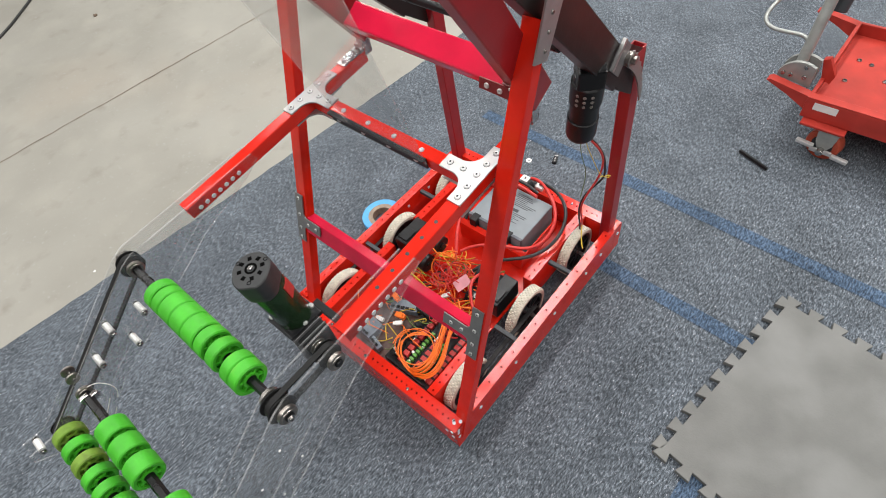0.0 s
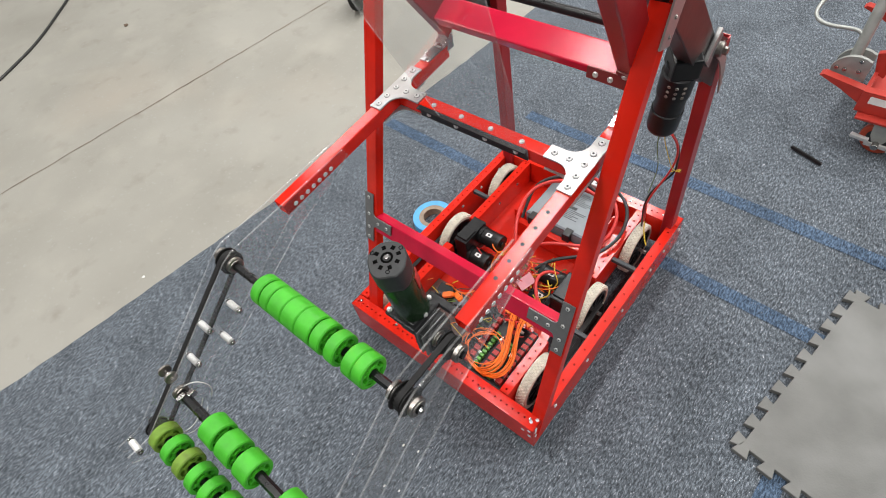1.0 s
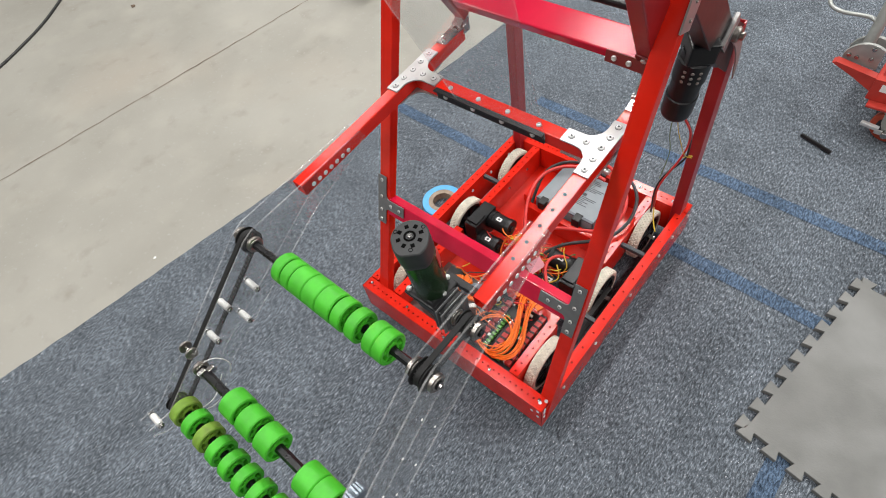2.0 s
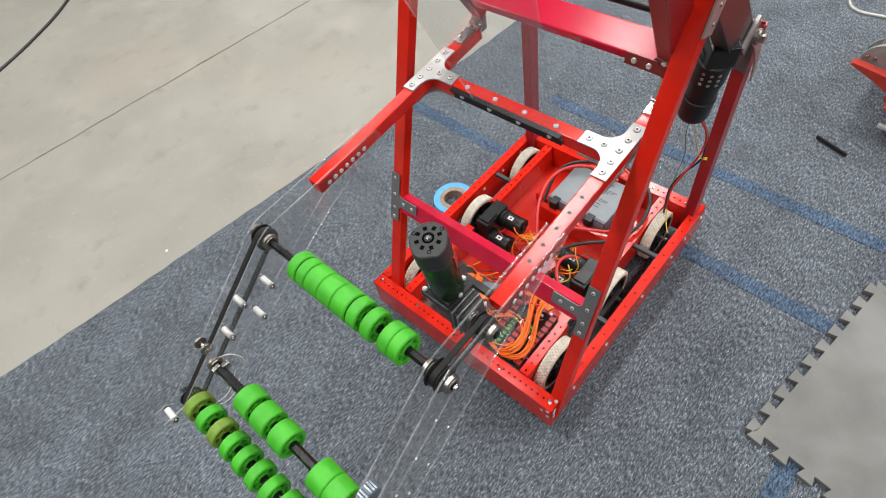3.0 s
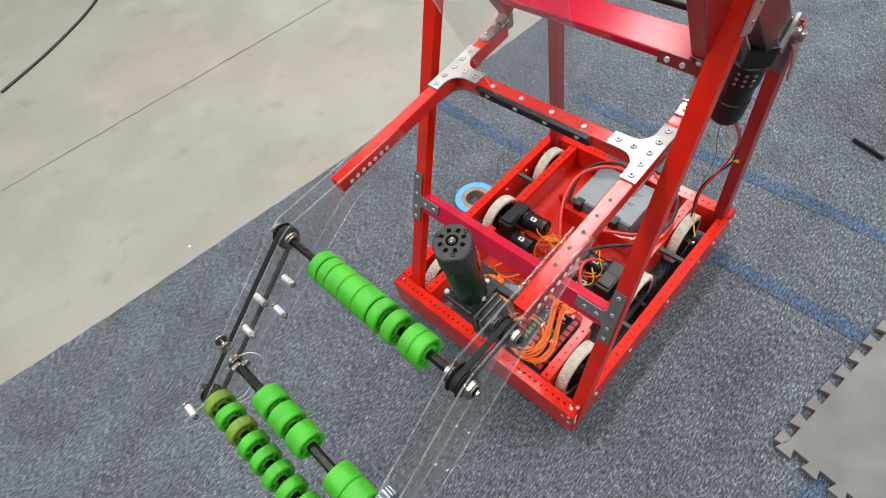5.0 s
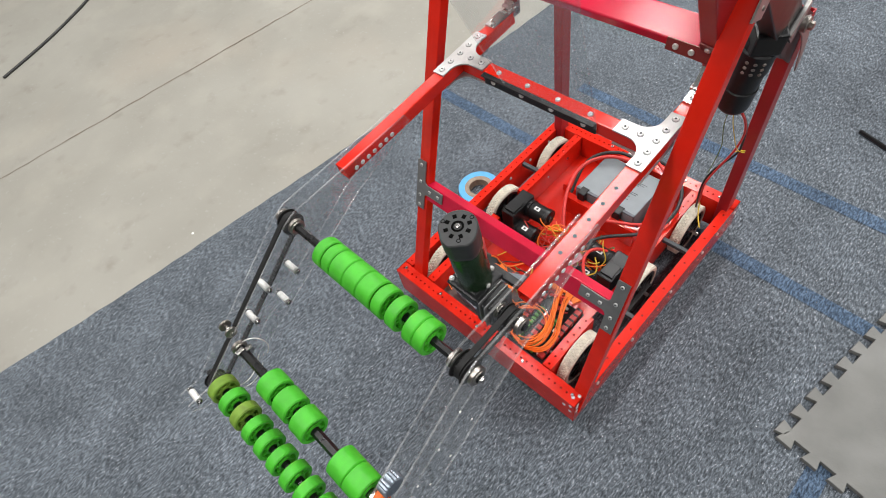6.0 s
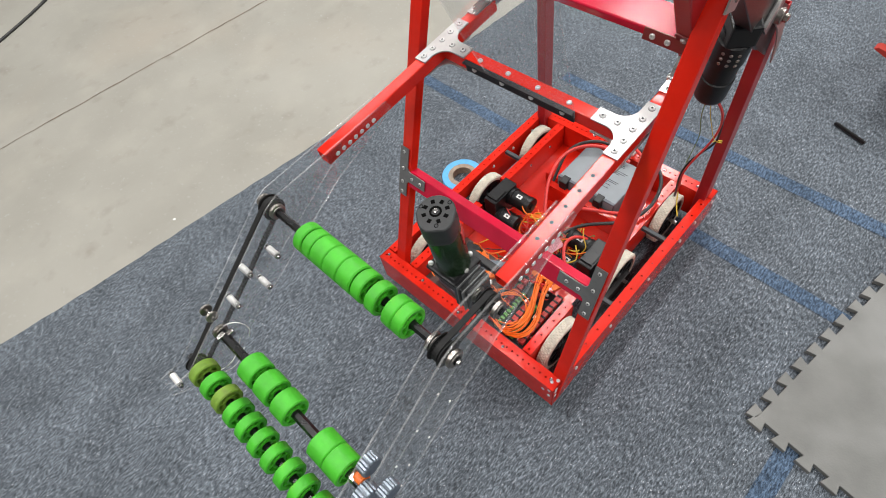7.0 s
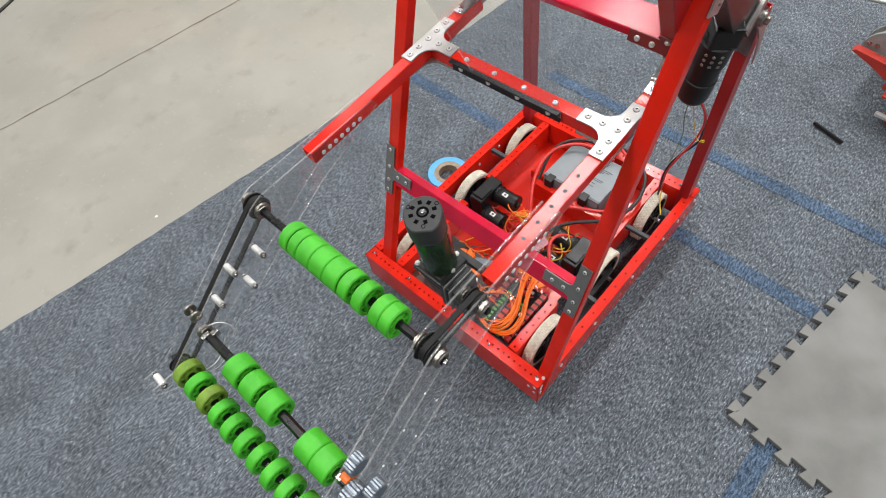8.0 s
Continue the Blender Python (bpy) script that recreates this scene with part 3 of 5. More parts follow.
def tower():
    for x0, x1 in ((-0.580, -0.547), (-0.020, 0.0125)):
        bm = bmesh.new()
        rect_tube(bm, FRONT @ Matrix.Translation(((x0 + x1) / 2, up_to(0.085), -0.0125)) @ pose(0, 0, 0, -90, 0, 0), x1 - x0, 0.025, 1.0)
        part("front_post", bm, RED, robot, "red square-tube post leaning back")
    bm = bmesh.new()
    rect_tube(bm, FRONT @ Matrix.Translation((-0.550, up_to(0.422), -0.0135)) @ pose(0, 0, 0, 0, 90, 0), 0.027, 0.048, 0.530)
    part("cross_tube", bm, CRIMSON, robot, "crimson painted cross tube")
    # T-shaped gussets on the front of the posts
    for side, x0 in ((1, -0.5815), (-1, 0.0085)):
        lo, hi, za, zb = up_to(0.369), up_to(0.504), up_to(0.416), up_to(0.443)
        w, arm, r = 0.027, 0.088 if side > 0 else 0.096, 0.011
        pts = [(0, lo), (w, lo), (w, za - r)] + fillet(w + r, za - r, r, 180, 90)[1:] + [(arm, za), (arm, zb)] \
            + fillet(w + r, zb + r, r, 270, 180) + [(w, hi), (0, hi)]
        if side < 0:
            pts = [(-a, b) for a, b in pts][::-1]
        bm = bmesh.new()
        prism(bm, pts, FRONT @ Matrix.Translation((x0, 0, 0.0015)), 0.003)
        part("gusset", bm, PLATE, robot, "grey aluminium T-shaped gusset plate")
        for u, v in ((0.0135, lo + 0.012), (0.0135, lo + 0.042), (0.0135, zb + 0.004), (0.0135, hi - 0.012), (0.045, (za + zb) / 2), (0.074, (za + zb) / 2)):
            shared("screw", PLATESCREW, FRONT @ Matrix.Translation((x0 + side * u, v, 0.0045)), robot)
    # side gussets higher up on the front posts
    for x0 in (-0.5838, 0.0130):
        bm = bmesh.new()
        prism(bm, [(up_to(0.975), -0.030), (up_to(0.975), 0.004), (up_to(1.16), 0.004), (up_to(1.16), -0.09), (up_to(1.05), -0.04)],
              FRONT @ Matrix.Translation((x0, 0, 0)) @ Matrix(((0, 0, 1, 0), (1, 0, 0, 0), (0, 1, 0, 0), (0, 0, 0, 1))), 0.003)
        part("side_gusset", bm, ALU, robot, "bright perforated aluminium side plate")
        for k in range(6):
            shared("rivet", SMALLBOLT, FRONT @ Matrix.Translation((x0 + 0.003, up_to(0.99 + 0.025 * k), -0.018)) @ pose(0, 0, 0, 0, 90, 0), robot)
    # rear posts, their red darkened to stand in for shade
    for x0 in (-0.600, -0.034):
        bm = bmesh.new()
        base, top = Vector((x0 + 0.0145, 0.742, 0.07)), Vector((x0 + 0.0145, 0.7227, 0.752))
        rect_tube(bm, frame_to(base, top) @ pose(0, 0, 0, 0, 0, 0), 0.029, 0.040, (top - base).length)
        part("rear_post", bm, SHADEDRED, robot, "red square-tube rear post with an open top, its colour darkened for shade")


ARM = 0.09   # slope of the intake arm
ARMM = Matrix.Translation((0, 0, 0.777)) @ pose(0, 0, 0, math.degrees(math.atan(ARM)), 0, 0)   # its z = 0 is the tubes' top face


def intake_arm():
    h = 0.027
    for x0, x1, rear in ((-0.475, -0.449, 0.375), (-0.053, -0.027, 0.350)):
        bm = bmesh.new()
        rect_tube(bm, ARMM @ Matrix.Translation(((x0 + x1) / 2, -0.104, -h / 2)) @ pose(0, 0, 0, -90, 0, 0), x1 - x0, h, rear + 0.104)
        part("arm_tube", bm, RED, robot, "red square arm tube with drilled holes")
        holes = (-0.02, 0.015, 0.05, 0.085, 0.12) if x0 > -0.2 else ()
        for y in holes:
            bm = bmesh.new()
            lathe(bm, ARMM @ Matrix.Translation(((x0 + x1) / 2, y, 0.0002)), [(0, 0.0001), (0.0027, 0.0001), (0.0031, 0.0004), (0.0034, 0)], 12)
            part("drill_hole", bm, INK, robot)
    bm = bmesh.new()
    rect_tube(bm, ARMM @ Matrix.Translation((-0.449, 0.227, -h / 2)) @ pose(0, 0, 0, 0, 90, 0), h, 0.026, 0.396)
    part("arm_cross_tube", bm, RED, robot)
    # T plates above and below the joints
    for side, xo in ((1, -0.4765), (-1, -0.0255)):
        w, y0, y1, ya, yb, arm, r = 0.027, 0.163, 0.292, 0.212, 0.241, 0.084, 0.028
        pts = [(0, y0), (w, y0)] + fillet(w + r, ya - r, r, 180, 90) + [(arm, ya), (arm, yb)] + fillet(w + r, yb + r, r, 270, 180) + [(w, y1), (0, y1)]
        pts = [(xo + side * a, b) for a, b in pts]
        if side < 0:
            pts = pts[::-1]
        for z, nm in ((0.0005, "arm_plate"), (-h - 0.0035, "arm_plate_below")):
            bm = bmesh.new()
            prism(bm, pts, ARMM @ Matrix.Translation((0, 0, z)), 0.003)
            part(nm, bm, ALU, robot, "bright aluminium T-shaped joint plate")
        for a, b in ((0.0135, 0.175), (0.0135, 0.200), (0.0145, 0.227), (0.0135, 0.253), (0.0135, 0.280), (0.042, 0.2265), (0.070, 0.2265)):
            shared("screw", PLATESCREW, ARMM @ Matrix.Translation((xo + side * a, b, 0.0035)), robot)
        # hinge at the rear end of the tube
        xc, yr = (-0.462, 0.375) if side > 0 else (-0.040, 0.350)
        bm = bmesh.new()
        leaf = -0.060 if side > 0 else -0.030
        prism(bm, [(-0.011, leaf), (0.011, leaf), (0.013, 0.0), (-0.013, 0.0)], ARMM @ Matrix.Translation((xc, yr, 0.0008)), 0.0035)
        rod(bm, ARMM @ Vector((xc - 0.016, yr + 0.004, 0.004)), ARMM @ Vector((xc + 0.016, yr + 0.004, 0.004)), 0.0062, 14)
        prism(bm, [(-0.013, 0.0), (0.013, 0.0), (0.011, 0.055), (-0.011, 0.055)], ARMM @ Matrix.Translation((xc, yr + 0.004, 0.006)) @ pose(0, 0, 0, 58, 0, 0), 0.0035)
        part("hinge", bm, CHROME, robot, "bright steel hinge with scuffed leaves")
        for v in (leaf + 0.012, -0.01):
            shared("bolt", CAPBOLT, ARMM @ Matrix.Translation((xc, yr + v, 0.0043)), robot)
    # black angle that holds the clear sheet, with two rows of bolts
    bm = bmesh.new()
    box(bm, -0.388, -0.140, 0.2095, 0.2128, -0.024, 0.0012, ARMM, bevel=0.0006)
    box(bm, -0.388, -0.140, 0.2020, 0.2094, -0.0015, 0.0012, ARMM, bevel=0.0004)
    part("angle_bracket", bm, BLACK, robot, "black angle bracket bolted to the cross tube")
    for x in (-0.365, -0.298, -0.231, -0.164):
        shared("bolt", BRIGHTBOLT, ARMM @ Matrix.Translation((x, 0.2094, -0.012)) @ pose(0, 0, 0, 90, 0, 0), robot)
        shared("bolt", BRIGHTBOLT, ARMM @ Matrix.Translation((x + 0.004, 0.224, 0.0003)), robot)
    # the sheet itself
    m = Matrix.Translation((0, 0.208, 0.790)) @ pose(0, 0, 0, 90 + 10, 0, 0)
    bm = bmesh.new()
    prism(bm, [(-0.330, 0.0), (-0.136, 0.0), (-0.139, 0.05), (-0.146, 0.13), (-0.166, 0.42), (-0.53, 0.42), (-0.430, 0.19)], m, 0.003)
    clear_part("clear_sheet", bm, "large clear acrylic sheet standing on the cross tube")


# -- intake --
def clear_part(name, bm, label):
    """A clear plate whose narrow sawn edges are hazier than its faces."""
    ob = part(name, bm, CLEAR, robot, label)
    ob.data.materials.append(CLEAREDGE)
    for p in ob.data.polygons:
        p.material_index = 1 if len(p.vertices) == 4 and p.area < 0.004 else 0
    ob.visible_shadow = False
    return ob


R1, R2, R3, RM = (-0.232, 0.740), (-0.440, 0.592), (-0.512, 0.537), (-0.136, 0.745)
XL0, XL1, XR0, XR1 = -0.4805, -0.4455, -0.0585, -0.0235   # outer faces of the two plate pairs


def intake_plates():
    def outline(right):
        # (y, z) outline from the arm's end down to the lowest roller
        top = [(0.050, 0.782), (-0.06, 0.776), (-0.222, 0.768), (-0.246, 0.758), (-0.53, 0.556), (-0.574, 0.556), (-0.578, 0.536), (-0.562, 0.522), (-0.535, 0.505)]
        low = [(-0.47, 0.440), (-0.42, 0.452), (-0.388, 0.490), (-0.137, 0.653), (0.02, 0.738), (0.058, 0.765)] if right else \
            [(-0.49, 0.478), (-0.43, 0.510), (-0.384, 0.546), (-0.096, 0.703), (0.02, 0.742), (0.058, 0.765)]
        return top + low
    turn = Matrix(((0, 0, 1, 0), (1, 0, 0, 0), (0, 1, 0, 0), (0, 0, 0, 1)))
    for x, right in ((XL0, 0), (XL1 - 0.0035, 0), (XR0, 1), (XR1 - 0.0035, 1)):
        bm = bmesh.new()
        prism(bm, outline(right), Matrix.Translation((x, 0, 0)) @ turn, 0.0035)
        clear_part("side_plate", bm, "clear acrylic intake side plate")
    for y, z in ((-0.275, 0.645), (-0.321, 0.592), (-0.335, 0.655), (-0.387, 0.610), (-0.556, 0.545)):
        bm = bmesh.new()
        rod(bm, (XL0 + 0.0035, y, z), (XL1 - 0.0035, y, z), 0.0062, 14)
        so = part("standoff", bm, NYLON, robot, "white round standoff between the clear plates")
        for x, ry in ((XL1, 90), (XL0, -90)):
            shared("bolt", CAPBOLT, pose(x, y, z, 0, ry, 0), so)
    for y, z in ((-0.329, 0.635), (-0.274, 0.679), (-0.260, 0.613), (-0.318, 0.568), (-0.385, 0.593), (-0.369, 0.548), (-0.43, 0.545), (-0.40, 0.50)):
        shared("bolt", TINYBOLT, pose(XR1, y, z, 0, 90, 0), robot)
    # rivets through the tube walls
    for k in range(7):
        y = -0.082 + 0.0155 * k
        for x in (XL1, XR1):
            shared("rivet", RIVET, ARMM @ Matrix.Translation((x, y, -0.0135)) @ pose(0, 0, 0, 0, 90, 0), robot)


def flex_mesh(name, wide, mat, r=0.0275, bore=0.0088):
    """A green roller wheel: soft rounded rim, and a ring of round pockets in each face."""
    bm = bmesh.new()
    m = pose(0, 0, 0, 0, 90, 0)
    n, hh = 30, wide / 2
    rim = 0.0205
    lathe(bm, m, [(rim, -hh + 0.0008), (r - 0.002, -hh), (r, -hh + 0.002), (r, hh - 0.002), (r - 0.002, hh), (rim, hh - 0.0008)], n)
    hub = 0.0125
    for s in (-1, 1):
        lathe(bm, m, [(hub, s * (hh - 0.0008)), (bore, s * (hh - 0.0008))], n)
        # web set back between hub and rim
        lathe(bm, m, [(rim, s * (hh - 0.0008)), (rim - 0.0003, s * (hh * 0.12)), (hub + 0.0003, s * (hh * 0.12)), (hub, s * (hh - 0.0008))], n)
        for k in range(6):
            a = math.pi * k / 3
            box(bm, s * hh * 0.10 if s > 0 else -(hh - 0.0022), (hh - 0.0022) if s > 0 else s * hh * 0.10, -0.0016, 0.0016, hub - 0.0005, rim + 0.0005, Matrix.Rotation(a, 4, "X"))
    lathe(bm, m, [(bore, -hh + 0.0008), (bore, hh - 0.0008)], n)
    me = made(bm, name, mat)
    for p in me.polygons:
        p.use_smooth = True
    me.set_sharp_from_angle(angle=radians(35))
    return me


def bearing(x, yz, r=0.0145, parent=None):
    bm = bmesh.new()
    m = Matrix.Translation((x, *yz)) @ pose(0, 0, 0, 0, 90, 0)
    lathe(bm, m, [(0.0065, -0.004), (r * 0.8, -0.004), (r, -0.003), (r, 0.003), (r * 0.8, 0.004), (r * 0.78, 0.0055), (0.0085, 0.0055), (0.0065, 0.004), (0.0065, -0.004)], 24)
    return part("bearing", bm, BEARING, parent or robot, "flanged steel bearing", True)


def pulley(x0, x1, yz, r, parent, flange=0.003):
    bm = bmesh.new()
    m = Matrix.Translation((x0, *yz)) @ pose(0, 0, 0, 0, 90, 0)
    w = x1 - x0
    n = 36
    rows = []
    for h, rr, tooth in ((0, r + flange, 0), (0.0015, r + flange, 0), (0.0015, r, 1), (w - 0.0015, r, 1), (w - 0.0015, r + flange, 0), (w, r + flange, 0)):
        rows.append([bm.verts.new(m @ Vector(((rr - (0.0016 if tooth and k % 2 else 0)) * math.cos(2 * math.pi * k / n), (rr - (0.0016 if tooth and k % 2 else 0)) * math.sin(2 * math.pi * k / n), h))) for k in range(n)])
    for a, b in zip(rows, rows[1:]):
        for k in range(n):
            bm.faces.new((a[k], a[(k + 1) % n], b[(k + 1) % n], b[k]))
    bm.faces.new(rows[0][::-1])
    bm.faces.new(rows[-1])
    return part("pulley", bm, RUBBER, parent, "black toothed belt pulley")


def rollers():
    meshes = {}

    def roller(label, yz, x0, x1, wheels_at, thick=0.0072):
        axle = new("roller")
        axle.parent = robot
        axle["label"] = label
        bm = bmesh.new()
        rod(bm, (x0, *yz), (x1, *yz), thick, 6)
        part("hex_shaft", bm, SHAFT, axle, "black hexagonal steel shaft")
        for k, (a, b, worn) in enumerate(wheels_at):
            key = (round(b - a, 4), worn)
            if key not in meshes:
                meshes[key] = flex_mesh("flex_wheel", b - a, OLIVE if worn else GREEN)
            shared("flex_wheel", meshes[key], pose((a + b) / 2, *yz, 23 * k, 0, 0), axle)
        return axle

    a = roller("top intake roller with bright green rubber wheels", R1, -0.490, -0.012,
               [(-0.361, -0.341, 0), (-0.338, -0.318, 0), (-0.3165, -0.2840, 0), (-0.2835, -0.2510, 0), (-0.2505, -0.2180, 0), (-0.215, -0.194, 0), (-0.183, -0.162, 0), (-0.145, -0.124, 0), (-0.1235, -0.1025, 0)])
    bearing(XL1 + 0.002, R1, 0.015, a)
    bearing(XL0 - 0.004, R1, 0.013, a)
    bearing(XR0 - 0.003, R1, 0.0155, a)
    bearing(XR1 + 0.003, R1, 0.0155, a)
    pulley(-0.470, -0.452, R1, 0.0165, a, 0.005)
    pulley(-0.051, -0.031, R1, 0.0180, a, 0.0055)
    shared("nut", CAPBOLT, pose(-0.012, *R1, 0, 90, 0), a)
    b = roller("middle intake roller with wide green rubber wheels", R2, -0.452, -0.020,
               [(-0.344, -0.307, 0), (-0.297, -0.260, 0), (-0.247, -0.210, 0), (-0.146, -0.109, 0), (-0.1085, -0.0715, 0)], 0.0085)
    bearing(XL1 + 0.002, R2, 0.0145, b)
    bm = bmesh.new()
    box(bm, -0.434, -0.424, R2[0] - 0.012, R2[0] + 0.004, R2[1] - 0.010, R2[1] + 0.010, bevel=0.002)
    box(bm, -0.430, -0.420, R2[0] + 0.004, R2[0] + 0.018, R2[1] - 0.008, R2[1] + 0.006, bevel=0.002)
    part("shaft_collar", bm, STEEL, b, "bright split shaft collar")
    bm = bmesh.new()
    rod(bm, (-0.0715, *R2), (-0.055, *R2), 0.0092, 6)
    part("hub_spacer", bm, STEEL, b)
    # knurled steel knobs and a red spacer at the end of the shaft
    for x0, x1, r, dy, dz in ((-0.060, -0.040, 0.019, 0.030, 0.026), (-0.042, -0.018, 0.021, -0.004, 0.0), (-0.016, 0.004, 0.018, 0.024, 0.012)):
        bm = bmesh.new()
        n = 40
        m = Matrix.Translation((x0, R2[0] + dy, R2[1] + dz)) @ pose(0, 0, 0, 0, 90, 0)
        rows = [[bm.verts.new(m @ Vector(((rr - 0.0014 * (k % 2)) * math.cos(2 * math.pi * k / n), (rr - 0.0014 * (k % 2)) * math.sin(2 * math.pi * k / n), h))) for k in range(n)]
                for h, rr in ((0, r - 0.002), (0.002, r), (x1 - x0 - 0.002, r), (x1 - x0, r - 0.002))]
        for p, q in zip(rows, rows[1:]):
            for k in range(n):
                bm.faces.new((p[k], p[(k + 1) % n], q[(k + 1) % n], q[k]))
        bm.faces.new(rows[0][::-1])
        bm.faces.new(rows[-1])
        part("gear_knob", bm, ZINC, b, "toothed zinc-plated steel gear")
    bm = bmesh.new()
    rod(bm, (-0.062, R2[0] + 0.006, R2[1] - 0.002), (-0.044, R2[0] + 0.006, R2[1] - 0.002), 0.0125, 20)
    part("spacer", bm, ORANGE, b, "orange-red plastic spacer")
    c = roller("bottom intake roller with narrow green and olive wheels", R3, -0.490, -0.020,
               [(-0.447 + 0.0385 * k, -0.426 + 0.0385 * k, 1 if k in (0, 2) else 0) for k in range(10)])
    bearing(XL1 + 0.002, R3, 0.0140, c)
    pulley(-0.470, -0.452, R3, 0.0165, c, 0.004)
    # belts
    bm = bmesh.new()
    belt_band(bm, belt_outline((*R1, 0.0165), (*R3, 0.0165)), -0.4660, -0.4560, 0.0022, 0.0014)
    part("long_belt", bm, RUBBER, robot, "long black toothed belt between two pulleys")
    bm = bmesh.new()
    belt_band(bm, belt_outline((*R1, 0.0180), (*RM, 0.0160)), -0.0450, -0.0360, 0.0022, 0.0014)
    part("short_belt", bm, RUBBER, robot, "short black toothed drive belt")
    # white cable ties round the shafts, their tails standing off
    for pts in (((-0.442, -0.432, 0.600), (-0.430, -0.415, 0.612), (-0.418, -0.400, 0.598), (-0.412, -0.398, 0.575), (-0.420, -0.412, 0.552)),
                ((-0.442, -0.520, 0.532), (-0.430, -0.500, 0.526), (-0.425, -0.476, 0.512), (-0.430, -0.450, 0.520), (-0.436, -0.425, 0.545)),
                ((-0.440, -0.498, 0.505), (-0.432, -0.480, 0.482), (-0.434, -0.455, 0.488), (-0.438, -0.432, 0.512))):
        cable("cable_tie", pts, 0.0009, NYLON, robot, "thin white cable tie")
    # idler that presses on the long belt
    for y, z, x0, x1 in ((-0.432, 0.628, -0.4770, -0.4710), (-0.432, 0.628, -0.4560, -0.4495)):
        bm = bmesh.new()
        lathe(bm, Matrix.Translation((x0, y, z)) @ pose(0, 0, 0, 0, 90, 0), [(0.003, 0), (0.009, 0), (0.0115, 0.001), (0.0115, x1 - x0 - 0.001), (0.009, x1 - x0), (0.003, x1 - x0)], 20)
        part("idler", bm, BEARING, robot, "small dark steel idler bearing", True)
    bm = bmesh.new()
    rod(bm, (-0.479, -0.432, 0.628), (-0.446, -0.432, 0.628), 0.0032, 8)
    part("idler_bolt", bm, STEEL, robot)


def intake_motor():
    """Upright motor on a flat gearbox, with the drive pulley at its end."""
    top = Vector((-0.113, -0.138, 0.907))
    base = top + Vector((0, 0.012, -0.140))
    m = frame_to(base, top)
    mo = new("intake_motor")
    mo.parent = robot
    mo["label"] = "black motor with a slotted cap on a black gearbox"
    bm = bmesh.new()
    lathe(bm, m, [(0, 0.0), (0.0250, 0.0), (0.0256, 0.003), (0.0256, 0.112), (0.025, 0.114), (0.025, 0.120), (0, 0.120)], 36)
    part("can", bm, CANGREEN, mo, "glossy dark green-black motor can", True)
    # cap: round at the back, drawn out to a flat chin on one side, with a ring of vent slots round a sunken hub
    chin = radians(-48)
    rows = []
    for h, grow in ((0.100, -0.0018), (0.106, -0.0004), (0.110, 0.0), (0.1385, 0.0), (0.1400, -0.0016)):
        row = []
        for k in range(40):
            a = 2 * math.pi * k / 40
            d = math.cos(a - chin)
            r = 0.0272
            if d > 0.35:
                r = 0.0310 / d if d > 0.93 else 0.0272 + (d - 0.35) / 0.58 * 0.0061
            r = r * 0.96 + grow
            row.append((r * math.cos(a), r * math.sin(a), h))
        rows.append(row)
    bm = bmesh.new()
    tilt = m.to_3x3().inverted() @ Vector((1, 0, 0))
    spin = m @ Matrix.Rotation(math.atan2(tilt.y, tilt.x), 4, "Z")
    vs = [[bm.verts.new(spin @ Vector(c)) for c in row] for row in rows]
    for p, q in zip(vs, vs[1:]):
        for k in range(40):
            bm.faces.new((p[k], p[(k + 1) % 40], q[(k + 1) % 40], q[k]))
    bm.faces.new(vs[-1])
    part("end_cap", bm, CAP, mo, "charcoal end cap with a flat chin", True)
    bm = bmesh.new()
    for k in range(8):
        a = 2 * math.pi * k / 8 + 0.2
        k2 = spin @ Matrix.Translation((0.0158 * math.cos(a), 0.0158 * math.sin(a), 0.1398)) @ Matrix.Rotation(a, 4, "Z")
        box(bm, -0.0030, 0.0030, -0.0027, 0.0027, 0, 0.0006, k2, bevel=0.0002)
    lathe(bm, spin, [(0.0085, 0.1398), (0.0085, 0.1404), (0.0055, 0.1404), (0.0053, 0.1398)], 24)
    for a in (1.3, 3.4, 5.5):
        lathe(bm, spin @ Matrix.Translation((0.0218 * math.cos(a), 0.0218 * math.sin(a), 0.1398)), [(0.0030, 0), (0.0030, 0.0006), (0.0021, 0.0006), (0.0021, 0)], 14)
    part("cap_slots", bm, VOID, mo, "dark vent slots and hub ring in the cap")
    bm = bmesh.new()
    lathe(bm, m, [(0.0036, 0.139), (0.0036, 0.1425), (0.0026, 0.1432), (0, 0.1432)], 12)
    part("motor_shaft", bm, STEEL, mo)
    bm = bmesh.new()
    box(bm, -0.0262, -0.0245, -0.009, 0.009, 0.066, 0.094, m @ Matrix.Rotation(3.9, 4, "Z"))
    part("red_label", bm, TERM, mo, "small red label on the can")
    # gearbox: a stepped housing under the can, then thin stages stacked towards the clear plates
    bm = bmesh.new()
    box(bm, -0.137, -0.089, -0.152, -0.102, 0.742, 0.770, bevel=0.004)
    box(bm, -0.131, -0.086, -0.148, -0.106, 0.722, 0.744, bevel=0.005)
    box(bm, -0.143, -0.084, -0.157, -0.097, 0.761, 0.7695, bevel=0.003)
    part("gearbox", bm, BLACK, mo, "black right-angle gearbox")
    for k in range(3):
        bm = bmesh.new()
        box(bm, -0.0885 + 0.0098 * k, -0.0808 + 0.0098 * k, -0.156 + 0.002 * k, -0.106, 0.712, 0.768 - 0.003 * k, bevel=0.0015)
        part("gearbox_stage", bm, BLACK, mo, "black planetary gearbox stage")
